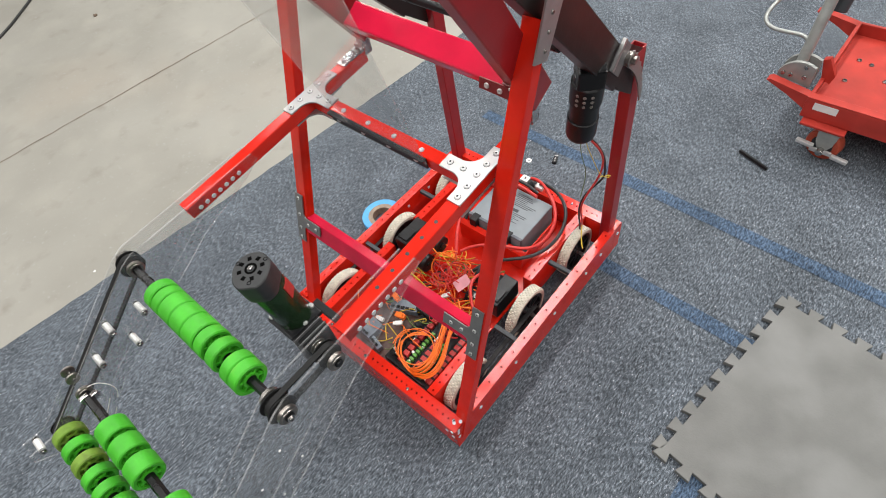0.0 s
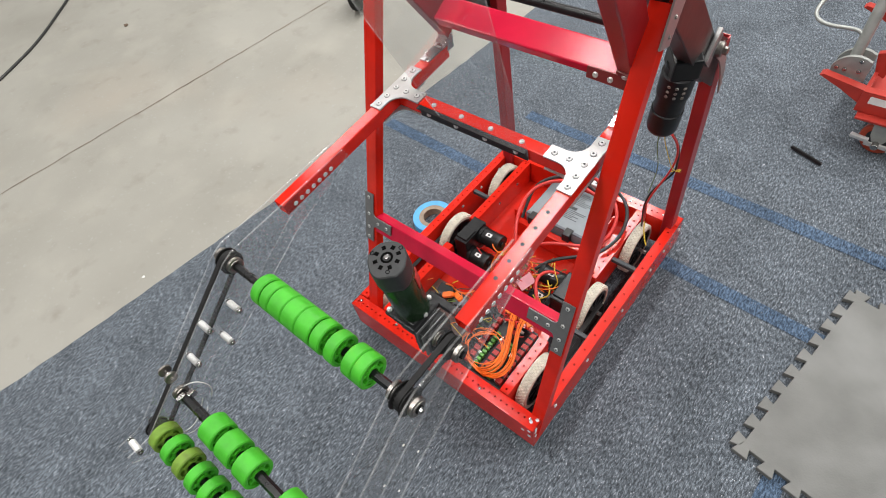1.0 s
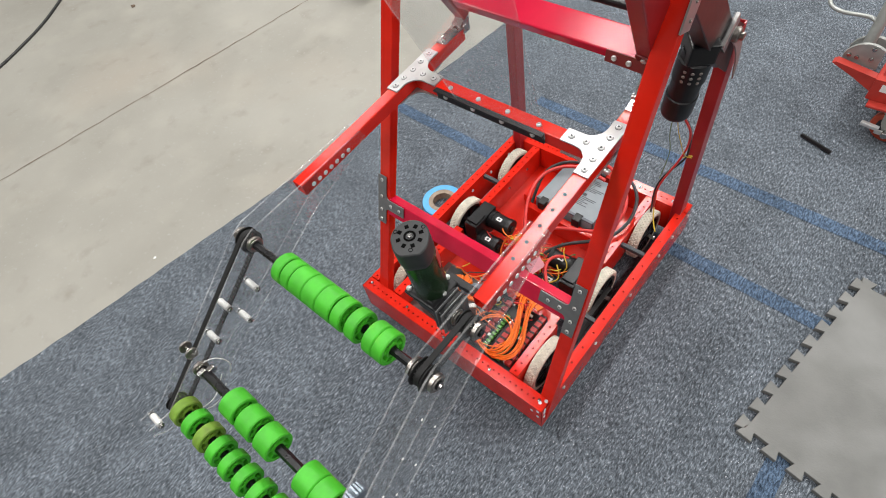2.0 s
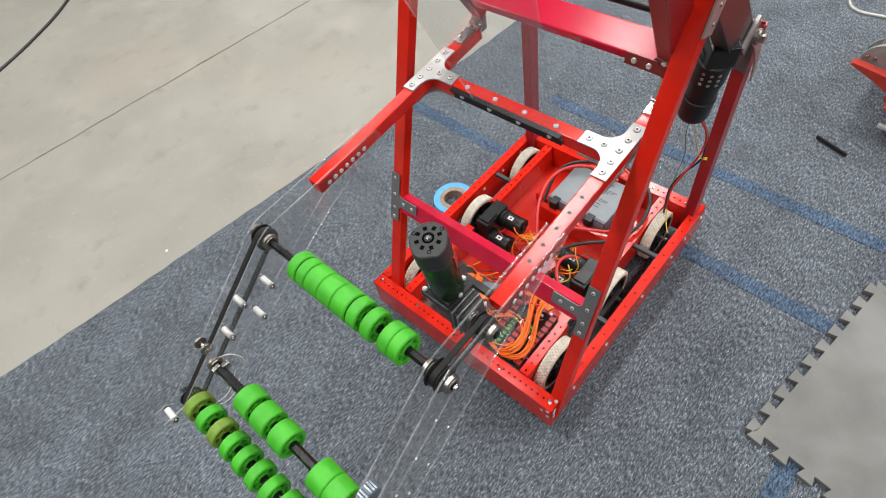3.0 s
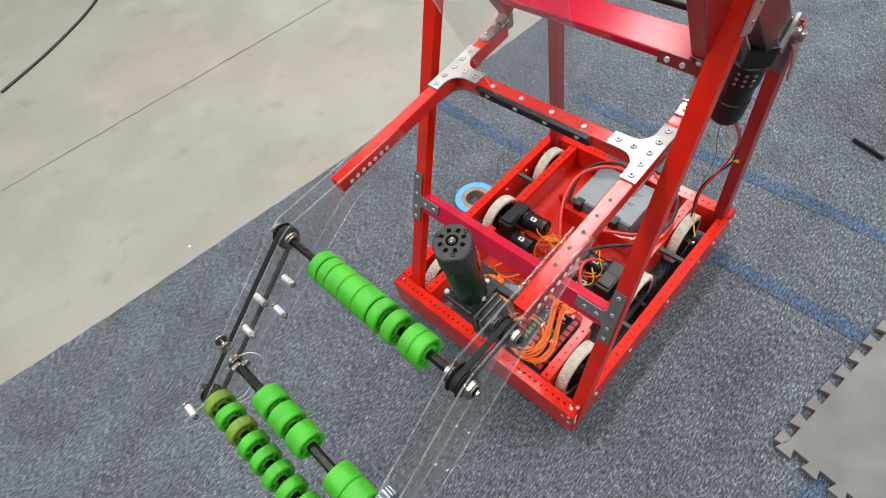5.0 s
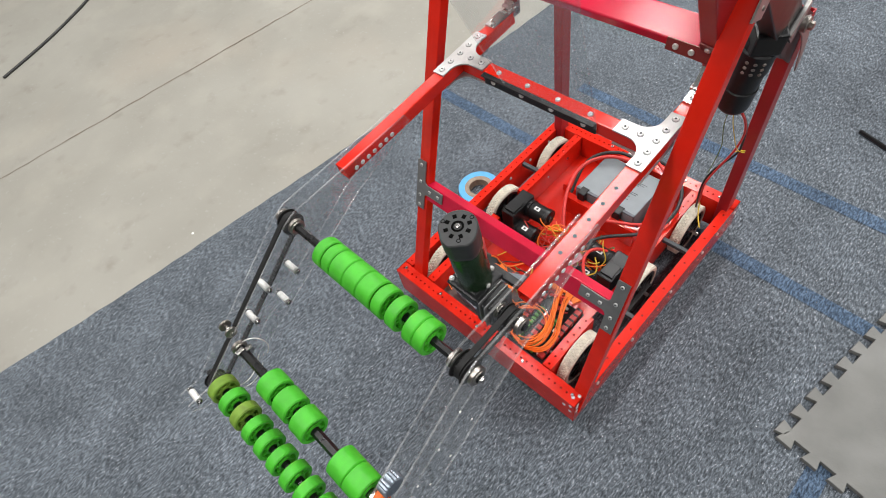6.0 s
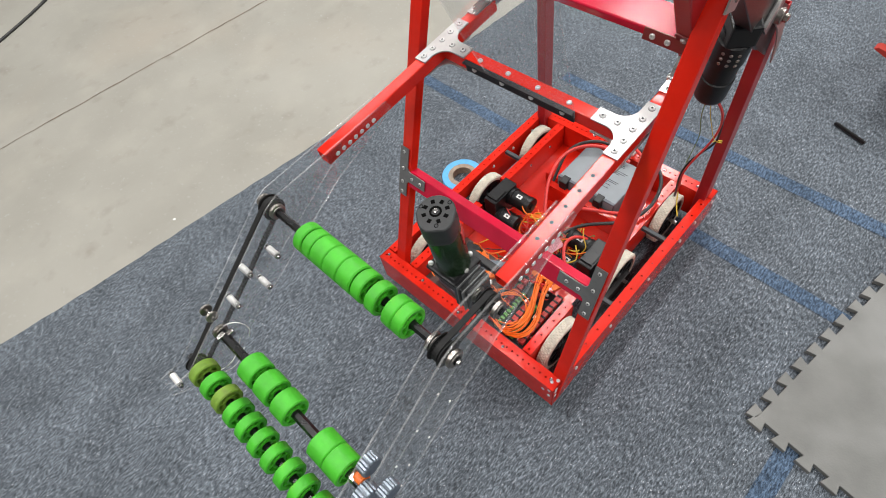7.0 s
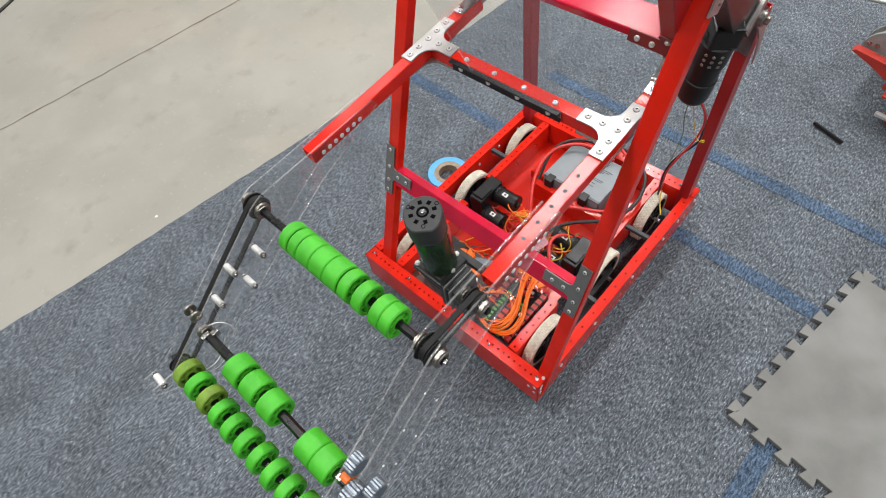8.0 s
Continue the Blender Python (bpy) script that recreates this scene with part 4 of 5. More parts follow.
    for k in range(2):
        bm = bmesh.new()
        box(bm, -0.0806 + 0.0098 * k, -0.0792 + 0.0098 * k, -0.157, -0.105, 0.711, 0.7686 - 0.003 * k)
        part("gearbox_shim", bm, PLATE, mo, "thin bright ring between gearbox stages")
    for dx, dy in ((-0.025, -0.022), (0.010, 0.027), (-0.025, 0.024), (0.024, 0.002)):
        bm = bmesh.new()
        rod(bm, (top.x + dx, -0.128 + dy, 0.769), (top.x + dx, -0.128 + dy, 0.7735), 0.0044, 6)
        rod(bm, (top.x + dx, -0.128 + dy, 0.7735), (top.x + dx, -0.128 + dy, 0.7755), 0.0028, 12)
        part("cap_screw", bm, BRIGHT, mo)
    bm = bmesh.new()
    rod(bm, (-0.064, *RM), (-0.012, *RM), 0.0065, 6)
    part("output_shaft", bm, SHAFT, mo)
    pulley(-0.049, -0.032, RM, 0.0160, mo, 0.004)
    bearing(XR1 + 0.003, RM, 0.0150, mo)
    bearing(XR0 - 0.003, RM, 0.0135, mo)
    # small bracket blocks beside the gearbox
    bm = bmesh.new()
    box(bm, -0.120, -0.060, -0.094, -0.082, 0.742, 0.752, bevel=0.001)
    part("bracket", bm, BLACK, mo)


# -- lift linkage at the back --
def linkage():
    # tilted beam between the hinges
    bm = bmesh.new()
    face = Vector((0, 0.0435, 0.0241))
    ang = math.degrees(math.atan2(face.z, face.y))
    mid = Vector((0, 0.34575, 0.91705))
    m = Matrix.Translation((-0.425, mid.y, mid.z)) @ pose(0, 0, 0, ang, 0, 0) @ Matrix.Translation((0, 0, -0.0125)) @ pose(0, 0, 0, 0, 90, 0)
    rect_tube(bm, m, 0.025, face.length, 0.372, soft=0.003)
    part("lift_beam", bm, CRIMSON, robot, "glossy crimson beam between the lift arms")
    # crimson arms from the hinges, forward and up; their shade is in the colour
    d = Vector((0, -0.55, 0.835)).normalized()
    for x in (-0.456, -0.040):
        bm = bmesh.new()
        p = Vector((x, 0.397, 0.848))
        k = Matrix.Translation(p) @ pose(0, 0, 0, 0, 5 if x > -0.2 else 0, 0) @ Matrix(((1, 0, 0, 0), (0, d.z, d.y, 0), (0, -d.y, d.z, 0), (0, 0, 0, 1)))
        rect_tube(bm, k, 0.027, 0.056, 0.46)
        part("lift_arm", bm, SHADEDRED, robot, "crimson box-tube lift arm rising forward, its colour darkened for shade")
        s = 1 if x > -0.2 else -1
        pm = Matrix.Translation((x + 0.0185 * s, 0.3255, 0.907)) @ pose(0, 0, 0, 80, 0, 0)
        if s > 0:
            bm = bmesh.new()
            prism(bm, [(-0.078, -0.019), (-0.004, -0.021), (-0.004, 0), (-0.078, 0)], pm, 0.003)
            part("bolt_plate", bm, MAROON, robot, "dark red bolted corner plate")
            for a, b in ((-0.062, -0.010), (-0.036, -0.011)):
                shared("bolt", BRIGHTBOLT, pm @ Matrix.Translation((a, b, 0.003)), robot)
            bm = bmesh.new()
            box(bm, -0.0125, 0.0125, -0.0310, -0.0283, 0.040, 0.108, k, bevel=0.0008)
            part("bolt_plate", bm, MAROON, robot, "dark red bolted strip on the arm's end")
            for h in (0.052, 0.074, 0.096):
                shared("bolt", BRIGHTBOLT, k @ Matrix.Translation((0.001, -0.0310, h)) @ pose(0, 0, 0, 90, 0, 0), robot)
        bm = bmesh.new()
        box(bm, x - 0.009, x + 0.009, 0.372, 0.392, 0.800, 0.850, bevel=0.002)
        part("hinge_block", bm, CHROME, robot)
    # dark arms from the rear posts
    d = Vector((0, -0.67, 0.742)).normalized()
    for x, s in ((-0.0155, 1), (-0.585, -1)):
        bm = bmesh.new()
        p = Vector((x, 0.632, 0.751))
        k = Matrix.Translation(p) @ Matrix(((1, 0, 0, 0), (0, d.z, d.y, 0), (0, -d.y, d.z, 0), (0, 0, 0, 1)))
        rect_tube(bm, k, 0.030, 0.072, 0.52)
        part("dark_arm", bm, GUN, robot, "dark bronze box-tube arm on the rear pivot")
        # pivot plate on the outside, with a notched edge
        xo = x + s * 0.0155
        turn = Matrix(((0, 0, 1, 0), (1, 0, 0, 0), (0, 1, 0, 0), (0, 0, 0, 1)))
        flat = Matrix.Translation((xo if s > 0 else xo - 0.003, 0, 0)) @ turn
        bm = bmesh.new()
        prism(bm, [(0.572, 0.797), (0.612, 0.843), (0.650, 0.807), (0.611, 0.759)], flat, 0.003)
        part("pivot_plate", bm, PLATE, robot, "grey aluminium plate across the arm's end")
        bm = bmesh.new()
        prism(bm, [(0.570, 0.799), (0.610, 0.845), (0.616, 0.839), (0.576, 0.793)], Matrix.Translation((0.003 * s, 0, 0)) @ flat, 0.006)
        part("edge_strip", bm, ALU, robot, "bright aluminium strip along the plate's edge")
        # curved toothed guard that hangs from the pivot along the post
        outer = [(0.652, 0.792), (0.680, 0.765), (0.703, 0.728), (0.719, 0.690), (0.729, 0.655), (0.731, 0.620)]
        inner = [(0.722, 0.640), (0.705, 0.684), (0.686, 0.715), (0.662, 0.744), (0.638, 0.766)]
        toothed = []
        for (y0, z0), (y1, z1) in zip(outer, outer[1:]):
            for k in range(4):
                f = k / 4
                out = 0.0045 if k % 2 else 0.0
                toothed.append((y0 + (y1 - y0) * f + out, z0 + (z1 - z0) * f + out * 0.5))
        bm = bmesh.new()
        prism(bm, toothed + [outer[-1]] + inner, Matrix.Translation((0.0035 * s, 0, 0)) @ flat, 0.003)
        part("toothed_guard", bm, ALU, robot, "curved grey toothed guard under the pivot")
        bm = bmesh.new()
        rod(bm, (xo, 0.640, 0.783), (xo + 0.014 * s, 0.640, 0.783), 0.0145, 20)
        rod(bm, (xo + 0.014 * s, 0.640, 0.783), (xo + 0.022 * s, 0.640, 0.783), 0.008, 6)
        part("pivot_nut", bm, BEARING, robot, "large steel pivot bearing and nut", True)
        bm = bmesh.new()
        prism(bm, [(0.60, 0.775), (0.630, 0.712), (0.700, 0.655), (0.745, 0.650), (0.745, 0.74), (0.66, 0.80)], Matrix.Translation((xo - 0.0065 * s - 0.002, 0, 0)) @ turn, 0.003)
        part("post_gusset", bm, GUN, robot)
    bm = bmesh.new()
    rod(bm, (-0.572, 0.450, 0.906), (-0.030, 0.450, 0.906), 0.0085, 18)
    part("cross_rod", bm, SHAFT, robot, "black round cross rod between the arms")
    # hanging lift motor
    lm = new("lift_motor")
    lm.parent = robot
    lm["label"] = "black cylindrical gear motor hanging by the rear post"
    p, q = Vector((-0.050, 0.580, 0.614)), Vector((-0.024, 0.548, 0.825))
    m = frame_to(p, q)
    bm = bmesh.new()
    lathe(bm, m, [(0, 0), (0.028, 0), (0.031, 0.004), (0.0325, 0.012), (0.0325, 0.062), (0.0300, 0.064), (0.0300, 0.110), (0.033, 0.112), (0.033, 0.165), (0.029, 0.168), (0.029, 0.185), (0, 0.185)], 32)
    part("can", bm, BLACK, lm, "", True)
    bm = bmesh.new()
    box(bm, -0.026, 0.026, -0.030, 0.030, 0.168, 0.215, m, bevel=0.004)
    part("gearbox", bm, BLACK, lm)
    for a in range(3):
        for h in (0.125, 0.138, 0.151):
            t = -2.3 + 0.45 * a
            shared("screw", SMALLBOLT, m @ Matrix.Rotation(t, 4, "Z") @ Matrix.Translation((0.033, 0, h)) @ pose(0, 0, 0, 0, 90, 0), lm)
    for pts, mat, r in ((((-0.030, 0.600, 0.585), (-0.020, 0.640, 0.53), (-0.022, 0.665, 0.46), (-0.035, 0.66, 0.40), (-0.06, 0.65, 0.33), (-0.075, 0.66, 0.25), (-0.07, 0.69, 0.18), (-0.09, 0.70, 0.12)), WIRERED, 0.0028),
                        (((-0.033, 0.605, 0.585), (-0.018, 0.650, 0.52), (-0.025, 0.672, 0.44), (-0.020, 0.68, 0.405), (-0.055, 0.655, 0.36), (-0.082, 0.655, 0.27), (-0.074, 0.68, 0.17), (-0.08, 0.69, 0.11)), WIREBLK, 0.0028),
                        (((-0.045, 0.600, 0.58), (-0.050, 0.62, 0.54), (-0.03, 0.64, 0.47), (-0.028, 0.665, 0.415), (-0.012, 0.68, 0.41)), WIREYEL, 0.0010),
                        (((-0.055, 0.595, 0.58), (-0.062, 0.61, 0.52), (-0.05, 0.63, 0.47), (-0.06, 0.65, 0.40), (-0.065, 0.64, 0.34)), WIREGRN, 0.0010),
                        (((-0.07, 0.68, 0.18), (-0.062, 0.66, 0.16), (-0.045, 0.64, 0.15), (-0.035, 0.63, 0.145)), WIREYEL, 0.0018)):
        cable("wire", pts, r, mat, lm)
    cable("yellow_tie", ((-0.037, 0.668, 0.405), (-0.018, 0.690, 0.412), (-0.010, 0.700, 0.40), (-0.022, 0.695, 0.395)), 0.0013, WIREYEL, lm, "yellow cable tie")


# -- drive and electronics --
def drive_units():
    for s, x0 in ((1, -0.500), (-1, -0.1195)):
        g = new("drive_unit")
        g.parent = robot
        g["label"] = "black drive gearbox with two motors"
        bm = bmesh.new()
        xa, xb = (x0, x0 + 0.045) if s > 0 else (x0 - 0.045, x0)
        top = 0.178 if s > 0 else 0.150
        box(bm, xa, xb, 0.330, 0.432, 0.085, top, bevel=0.004)
        part("gearbox", bm, BLACK, g)
        bm = bmesh.new()
        box(bm, xa + 0.004, xb - 0.004, 0.340, 0.385, top, top + 0.006, bevel=0.002)
        part("gearbox_cover", bm, BLACK, g)
        for y, z, long in ((0.405, top - 0.030, 0.075), (0.345, top - 0.062, 0.068)):
            a = xb if s > 0 else xa
            p, q = Vector((a, y, z)), Vector((a + s * long, y, z))
            m = frame_to(p, q)
            bm = bmesh.new()
            lathe(bm, m, [(0.027, 0), (0.0285, 0.002), (0.0285, 0.012), (0.0265, 0.013), (0.0265, long - 0.012), (0.0285, long - 0.011), (0.0275, long), (0.010, long), (0.010, long + 0.006), (0, long + 0.006)], 28)
            part("motor", bm, BLACK, g, "black round drive motor", True)
            bm = bmesh.new()
            box(bm, -0.009, 0.009, -0.006, 0.006, 0.0264, 0.0270, Matrix.Translation((a + s * 0.036, y - 0.003, z)) @ pose(0, 0, 0, 8, 0, 0))
            part("white_sticker", bm, WHITE, g, "small white printed sticker")
            bm = bmesh.new()
            box(bm, -0.0035, 0.0035, -0.003, 0.003, 0.0270, 0.0274, Matrix.Translation((a + s * 0.036, y - 0.003, z)) @ pose(0, 0, 0, 8, 0, 0))
            part("print_bar", bm, INK, g)


def electronics():
    pd = new("power_panel")
    pd.parent = robot
    pd["label"] = "power panel with rows of red and green wire terminals"
    z0 = PAN + 0.010
    bm = bmesh.new()
    box(bm, -0.300, -0.128, 0.048, 0.236, z0, z0 + 0.016, bevel=0.003)
    part("panel_base", bm, BLACK, pd, "black panel base")
    rnd = random.Random(8)
    blk = bmesh.new()
    box(blk, -0.0085, 0.0085, -0.0075, 0.0075, 0, 0.016, bevel=0.0015)
    box(blk, -0.0060, -0.0030, -0.0035, 0.0035, 0.016, 0.018)
    red = made(blk, "red_terminal", TERM)
    blk = bmesh.new()
    box(blk, -0.0085, 0.0085, -0.0030, 0.0030, 0, 0.017, bevel=0.001)
    dark = made(blk, "black_terminal", BLACK)
    blk = bmesh.new()
    box(blk, -0.0060, 0.0060, -0.0040, 0.0040, 0, 0.014, bevel=0.001)
    grn = made(blk, "green_terminal", GTERM)
    for k in range(9):
        y = 0.066 + 0.0195 * k
        shared("red_terminal", red, pose(-0.146, y, z0 + 0.016), pd)
        shared("black_terminal", dark, pose(-0.146, y + 0.0098, z0 + 0.016), pd)
        shared("red_terminal", red, pose(-0.200, y, z0 + 0.014), pd)
        shared("black_terminal", dark, pose(-0.200, y + 0.0098, z0 + 0.014), pd)
    for k in range(8):
        shared("red_terminal", red, pose(-0.252, 0.070 + 0.0205 * k, z0 + 0.012, 0, 0, 3), pd)
        shared("black_terminal", dark, pose(-0.282, 0.068 + 0.0205 * k, z0 + 0.014), pd)
    for k in range(10):
        shared("green_terminal", grn, pose(-0.176 - 0.0005 * k, 0.060 + 0.012 * k, z0 + 0.015, 0, 0, rnd.uniform(-4, 4)), pd)
        shared("green_terminal", grn, pose(-0.228, 0.060 + 0.013 * k, z0 + 0.015, 0, 0, rnd.uniform(-4, 4)), pd)
    bm = bmesh.new()
    for k in range(26):
        x, y = rnd.uniform(-0.295, -0.14), rnd.uniform(0.055, 0.225)
        box(bm, x, x + rnd.uniform(0.004, 0.012), y, y + rnd.uniform(0.004, 0.010), z0 + 0.016, z0 + 0.016 + rnd.uniform(0.002, 0.012))
    tagged(part("small_parts", bm, NYLON, pd, "pale small components"), kind="stuff")
    # controllers under the arm
    for x, y, w, d, h, mat, rz in ((-0.41, 0.09, 0.085, 0.055, 0.026, BLUEGREY, -6), (-0.44, 0.20, 0.05, 0.045, 0.032, BLACK, 10),
                                   (-0.36, 0.20, 0.085, 0.035, 0.024, BLUEGREY, 25), (-0.36, 0.065, 0.07, 0.018, 0.020, BLUEGREY, -12), (-0.30, 0.225, 0.05, 0.03, 0.028, BLACK, 0)):
        c = new("controller_box")
        c.parent = robot
        c["label"] = "small electronic controller box"
        c.matrix_basis = pose(x, y, z0, 0, 0, rz)
        bm = bmesh.new()
        box(bm, -w / 2, w / 2, -d / 2, d / 2, 0, h, bevel=0.003)
        part("case", bm, mat, c)
        bm = bmesh.new()
        for k in range(5):
            box(bm, -w / 2 + 0.006 + k * (w - 0.012) / 5, -w / 2 + 0.002 + (k + 1) * (w - 0.012) / 5, -d / 2 + 0.003, -d / 2 + 0.010, h, h + 0.005)
        part("socket_row", bm, BLACK if mat is not BLACK else CHIP, c)
    for x, y, z, rz in ((-0.415, 0.185, 0.125, 30), (-0.390, 0.200, 0.118, -20), (-0.345, 0.165, 0.105, 10), (-0.165, 0.242, 0.128, 60), (-0.190, 0.246, 0.132, 95), (-0.212, 0.252, 0.130, 110), (-0.238, 0.248, 0.126, 85), (-0.35, 0.40, 0.125, 20)):
        bm = bmesh.new()
        box(bm, -0.014, 0.014, -0.008, 0.008, -0.007, 0.007, bevel=0.002)
        box(bm, 0.014, 0.020, -0.006, 0.006, -0.005, 0.005, bevel=0.001)
        c = part("orange_connector", bm, ORANGE, robot, "orange plastic wire connector")
        c.matrix_basis = pose(x, y, z, 10, -15, rz)
    bm = bmesh.new()
    box(bm, -0.016, 0.016, -0.024, 0.024, 0, 0.0015)
    c = part("wire_flag", bm, PINK, robot, "pink tape flag round a wire")
    c.matrix_basis = pose(-0.245, 0.335, 0.150, 28, 20, -20)
    # orange loom: from the plugs behind the panel in one arc to the front, some strands curling back
    for k in range(17):
        u = rnd.uniform(-1, 1)
        lift = rnd.uniform(0.128, 0.152)
        pts = [(-0.208 + 0.030 * u, 0.252 + rnd.uniform(-0.008, 0.008), 0.124), (-0.200 + 0.024 * u, 0.220, lift),
               (-0.178 + 0.018 * u, 0.175 + rnd.uniform(-0.006, 0.006), lift + 0.006), (-0.158 + 0.022 * u, 0.128 + rnd.uniform(-0.008, 0.008), lift),
               (-0.150 + 0.026 * u, 0.084 + rnd.uniform(-0.008, 0.008), lift - 0.006), (-0.172 + 0.026 * u, 0.052 + rnd.uniform(-0.004, 0.010), lift - 0.018),
               (-0.205 + 0.020 * u, 0.050 + rnd.uniform(0, 0.012), 0.100)]
        if k % 4 == 0:
            pts += [(-0.262 + 0.01 * u, 0.066, 0.112), (-0.288, 0.105 + 0.01 * u, 0.118), (-0.262, 0.150 + 0.01 * u, 0.125), (-0.225, 0.165, 0.115)]
        cable("orange_wire", pts, 0.0017, ORANGE, pd, "orange signal wire")
    for k in range(3):
        cx, cy, a0 = -0.238 + rnd.uniform(-0.01, 0.01), 0.118 + rnd.uniform(-0.008, 0.008), rnd.uniform(0, 360)
        pts = [(cx + 0.062 * math.cos(radians(a0 + 34 * q)), cy + 0.052 * math.sin(radians(a0 + 34 * q)), 0.122 + rnd.uniform(-0.004, 0.004)) for q in range(9)]
        cable("orange_wire", [(pts[0][0], pts[0][1], 0.092)] + pts, 0.0015, ORANGE, pd, "orange signal wire")
    # wild looms between the motors
    for k in range(78):
        x, y = rnd.uniform(-0.42, -0.18), rnd.uniform(0.24, 0.43)
        pts = []
        h = 0.085
        for j in range(6):
            pts.append((x, y, h))
            x = max(-0.43, min(-0.16, x + rnd.uniform(-0.06, 0.06)))
            y = max(0.20, min(0.47, y + rnd.uniform(-0.05, 0.05)))
            h = max(0.078, min(0.165, h + rnd.uniform(-0.025, 0.035)))
        cable("loose_wire", pts, rnd.choice((0.0012, 0.0016, 0.0022)), rnd.choice((ORANGE, ORANGE, WIRERED, WIRERED, WIREGRN, WIREYEL, WIREBLK)), robot)
    for k in range(26):
        x, y = rnd.uniform(-0.47, -0.28), rnd.uniform(0.08, 0.24)
        pts = []
        h = 0.085
        for j in range(5):
            pts.append((x, y, h))
            x += rnd.uniform(-0.04, 0.04)
            y = max(0.06, min(0.25, y + rnd.uniform(-0.04, 0.04)))
            h = max(0.078, min(0.140, h + rnd.uniform(-0.02, 0.03)))
        cable("loose_wire", pts, 0.0014, rnd.choice((ORANGE, ORANGE, WIREYEL, WIREGRN, WIRERED)), robot)
    for k in range(12):
        x, y, r0 = rnd.uniform(-0.37, -0.25), rnd.uniform(0.29, 0.40), rnd.uniform(0.022, 0.045)
        a0, rise = rnd.uniform(0, 360), rnd.uniform(0.135, 0.172)
        pts = [(x + r0 * math.cos(radians(a0 + 45 * q)), y + 0.8 * r0 * math.sin(radians(a0 + 45 * q)), rise - 0.010 * abs(q - 3)) for q in range(7)]
        cable("motor_wire", pts, rnd.choice((0.0016, 0.0020)), rnd.choice((ORANGE, ORANGE, WIRERED)), robot)
    # pale plugs behind the panel
    for x, y, z, rz in ((-0.205, 0.250, 0.128, 20), (-0.186, 0.262, 0.132, -10), (-0.33, 0.145, 0.105, 35), (-0.385, 0.125, 0.100, 5), (-0.45, 0.075, 0.098, -15), (-0.27, 0.29, 0.12, 50)):
        bm = bmesh.new()
        box(bm, -0.011, 0.011, -0.006, 0.006, -0.005, 0.005, bevel=0.0015)
        box(bm, -0.017, -0.011, -0.0045, 0.0045, -0.0035, 0.0035)
        c = part("plug", bm, NYLON if rz > -12 else PLATE, robot, "pale wire plug")
        c.matrix_basis = pose(x, y, z, 12, -8, rz)
    # battery leads
    cable("battery_lead", ((-0.305, 0.765, 0.165), (-0.27, 0.760, 0.185), (-0.20, 0.715, 0.200), (-0.135, 0.655, 0.195), (-0.125, 0.585, 0.17), (-0.150, 0.535, 0.155), (-0.22, 0.510, 0.150), (-0.30, 0.475, 0.145), (-0.33, 0.43, 0.13)), 0.0052, WIRERED, robot, "thick red battery lead")
    cable("battery_lead", ((-0.270, 0.765, 0.165), (-0.22, 0.755, 0.185), (-0.15, 0.72, 0.195), (-0.110, 0.66, 0.185), (-0.100, 0.59, 0.17), (-0.125, 0.52, 0.160), (-0.18, 0.475, 0.155), (-0.24, 0.44, 0.14), (-0.26, 0.40, 0.12)), 0.0052, WIREBLK, robot, "thick black battery lead")
    cable("battery_lead", ((-0.24, 0.70, 0.175), (-0.32, 0.715, 0.185), (-0.395, 0.67, 0.185), (-0.42, 0.60, 0.175), (-0.405, 0.52, 0.16), (-0.37, 0.46, 0.145), (-0.34, 0.42, 0.12)), 0.0055, WIRERED, robot, "thick red battery lead")
    cable("battery_lead", ((-0.25, 0.72, 0.170), (-0.33, 0.735, 0.185), (-0.40, 0.69, 0.182), (-0.425, 0.63, 0.165), (-0.41, 0.58, 0.14), (-0.40, 0.53, 0.11)), 0.0050, WIREBLK, robot, "thick black battery lead")
    cable("battery_lead", ((-0.18, 0.42, 0.13), (-0.20, 0.40, 0.165), (-0.225, 0.365, 0.175), (-0.205, 0.315, 0.17), (-0.165, 0.285, 0.15), (-0.145, 0.27, 0.12)), 0.0048, WIRERED, robot, "thick red lead looped over the wires")
    # breaker block on the rear rail
    br = new("breaker_block")
    br.parent = robot
    br["label"] = "pair of white nylon wire blocks on the rear rail"
    for x in (-0.325, -0.268):
        bm = bmesh.new()
        box(bm, x - 0.014, x + 0.014, 0.748, 0.772, ZT, ZT + 0.012, bevel=0.002)
        part("block", bm, NYLON, br)
        shared("screw", BOLT, pose(x, 0.760, ZT + 0.012), br)
    bm = bmesh.new()
    box(bm, -0.312, -0.284, 0.744, 0.774, ZT, ZT + 0.006, bevel=0.001)
    part("strap", bm, BLACK, br)
    # tray round the battery
    for b in ((-0.40, -0.165, 0.512, 0.5145, 0.069, 0.135), (-0.40, -0.165, 0.512, 0.532, 0.135, 0.138), (-0.172, -0.168, 0.515, 0.70, 0.069, 0.12)):
        bm = bmesh.new()
        box(bm, *b)
        part("battery_tray", bm, RED, robot, "bent red battery tray strip")
    bm = bmesh.new()
    box(bm, -0.455, -0.405, 0.575, 0.640, 0.069, 0.100, bevel=0.002)
    part("tray_block", bm, RED, robot)


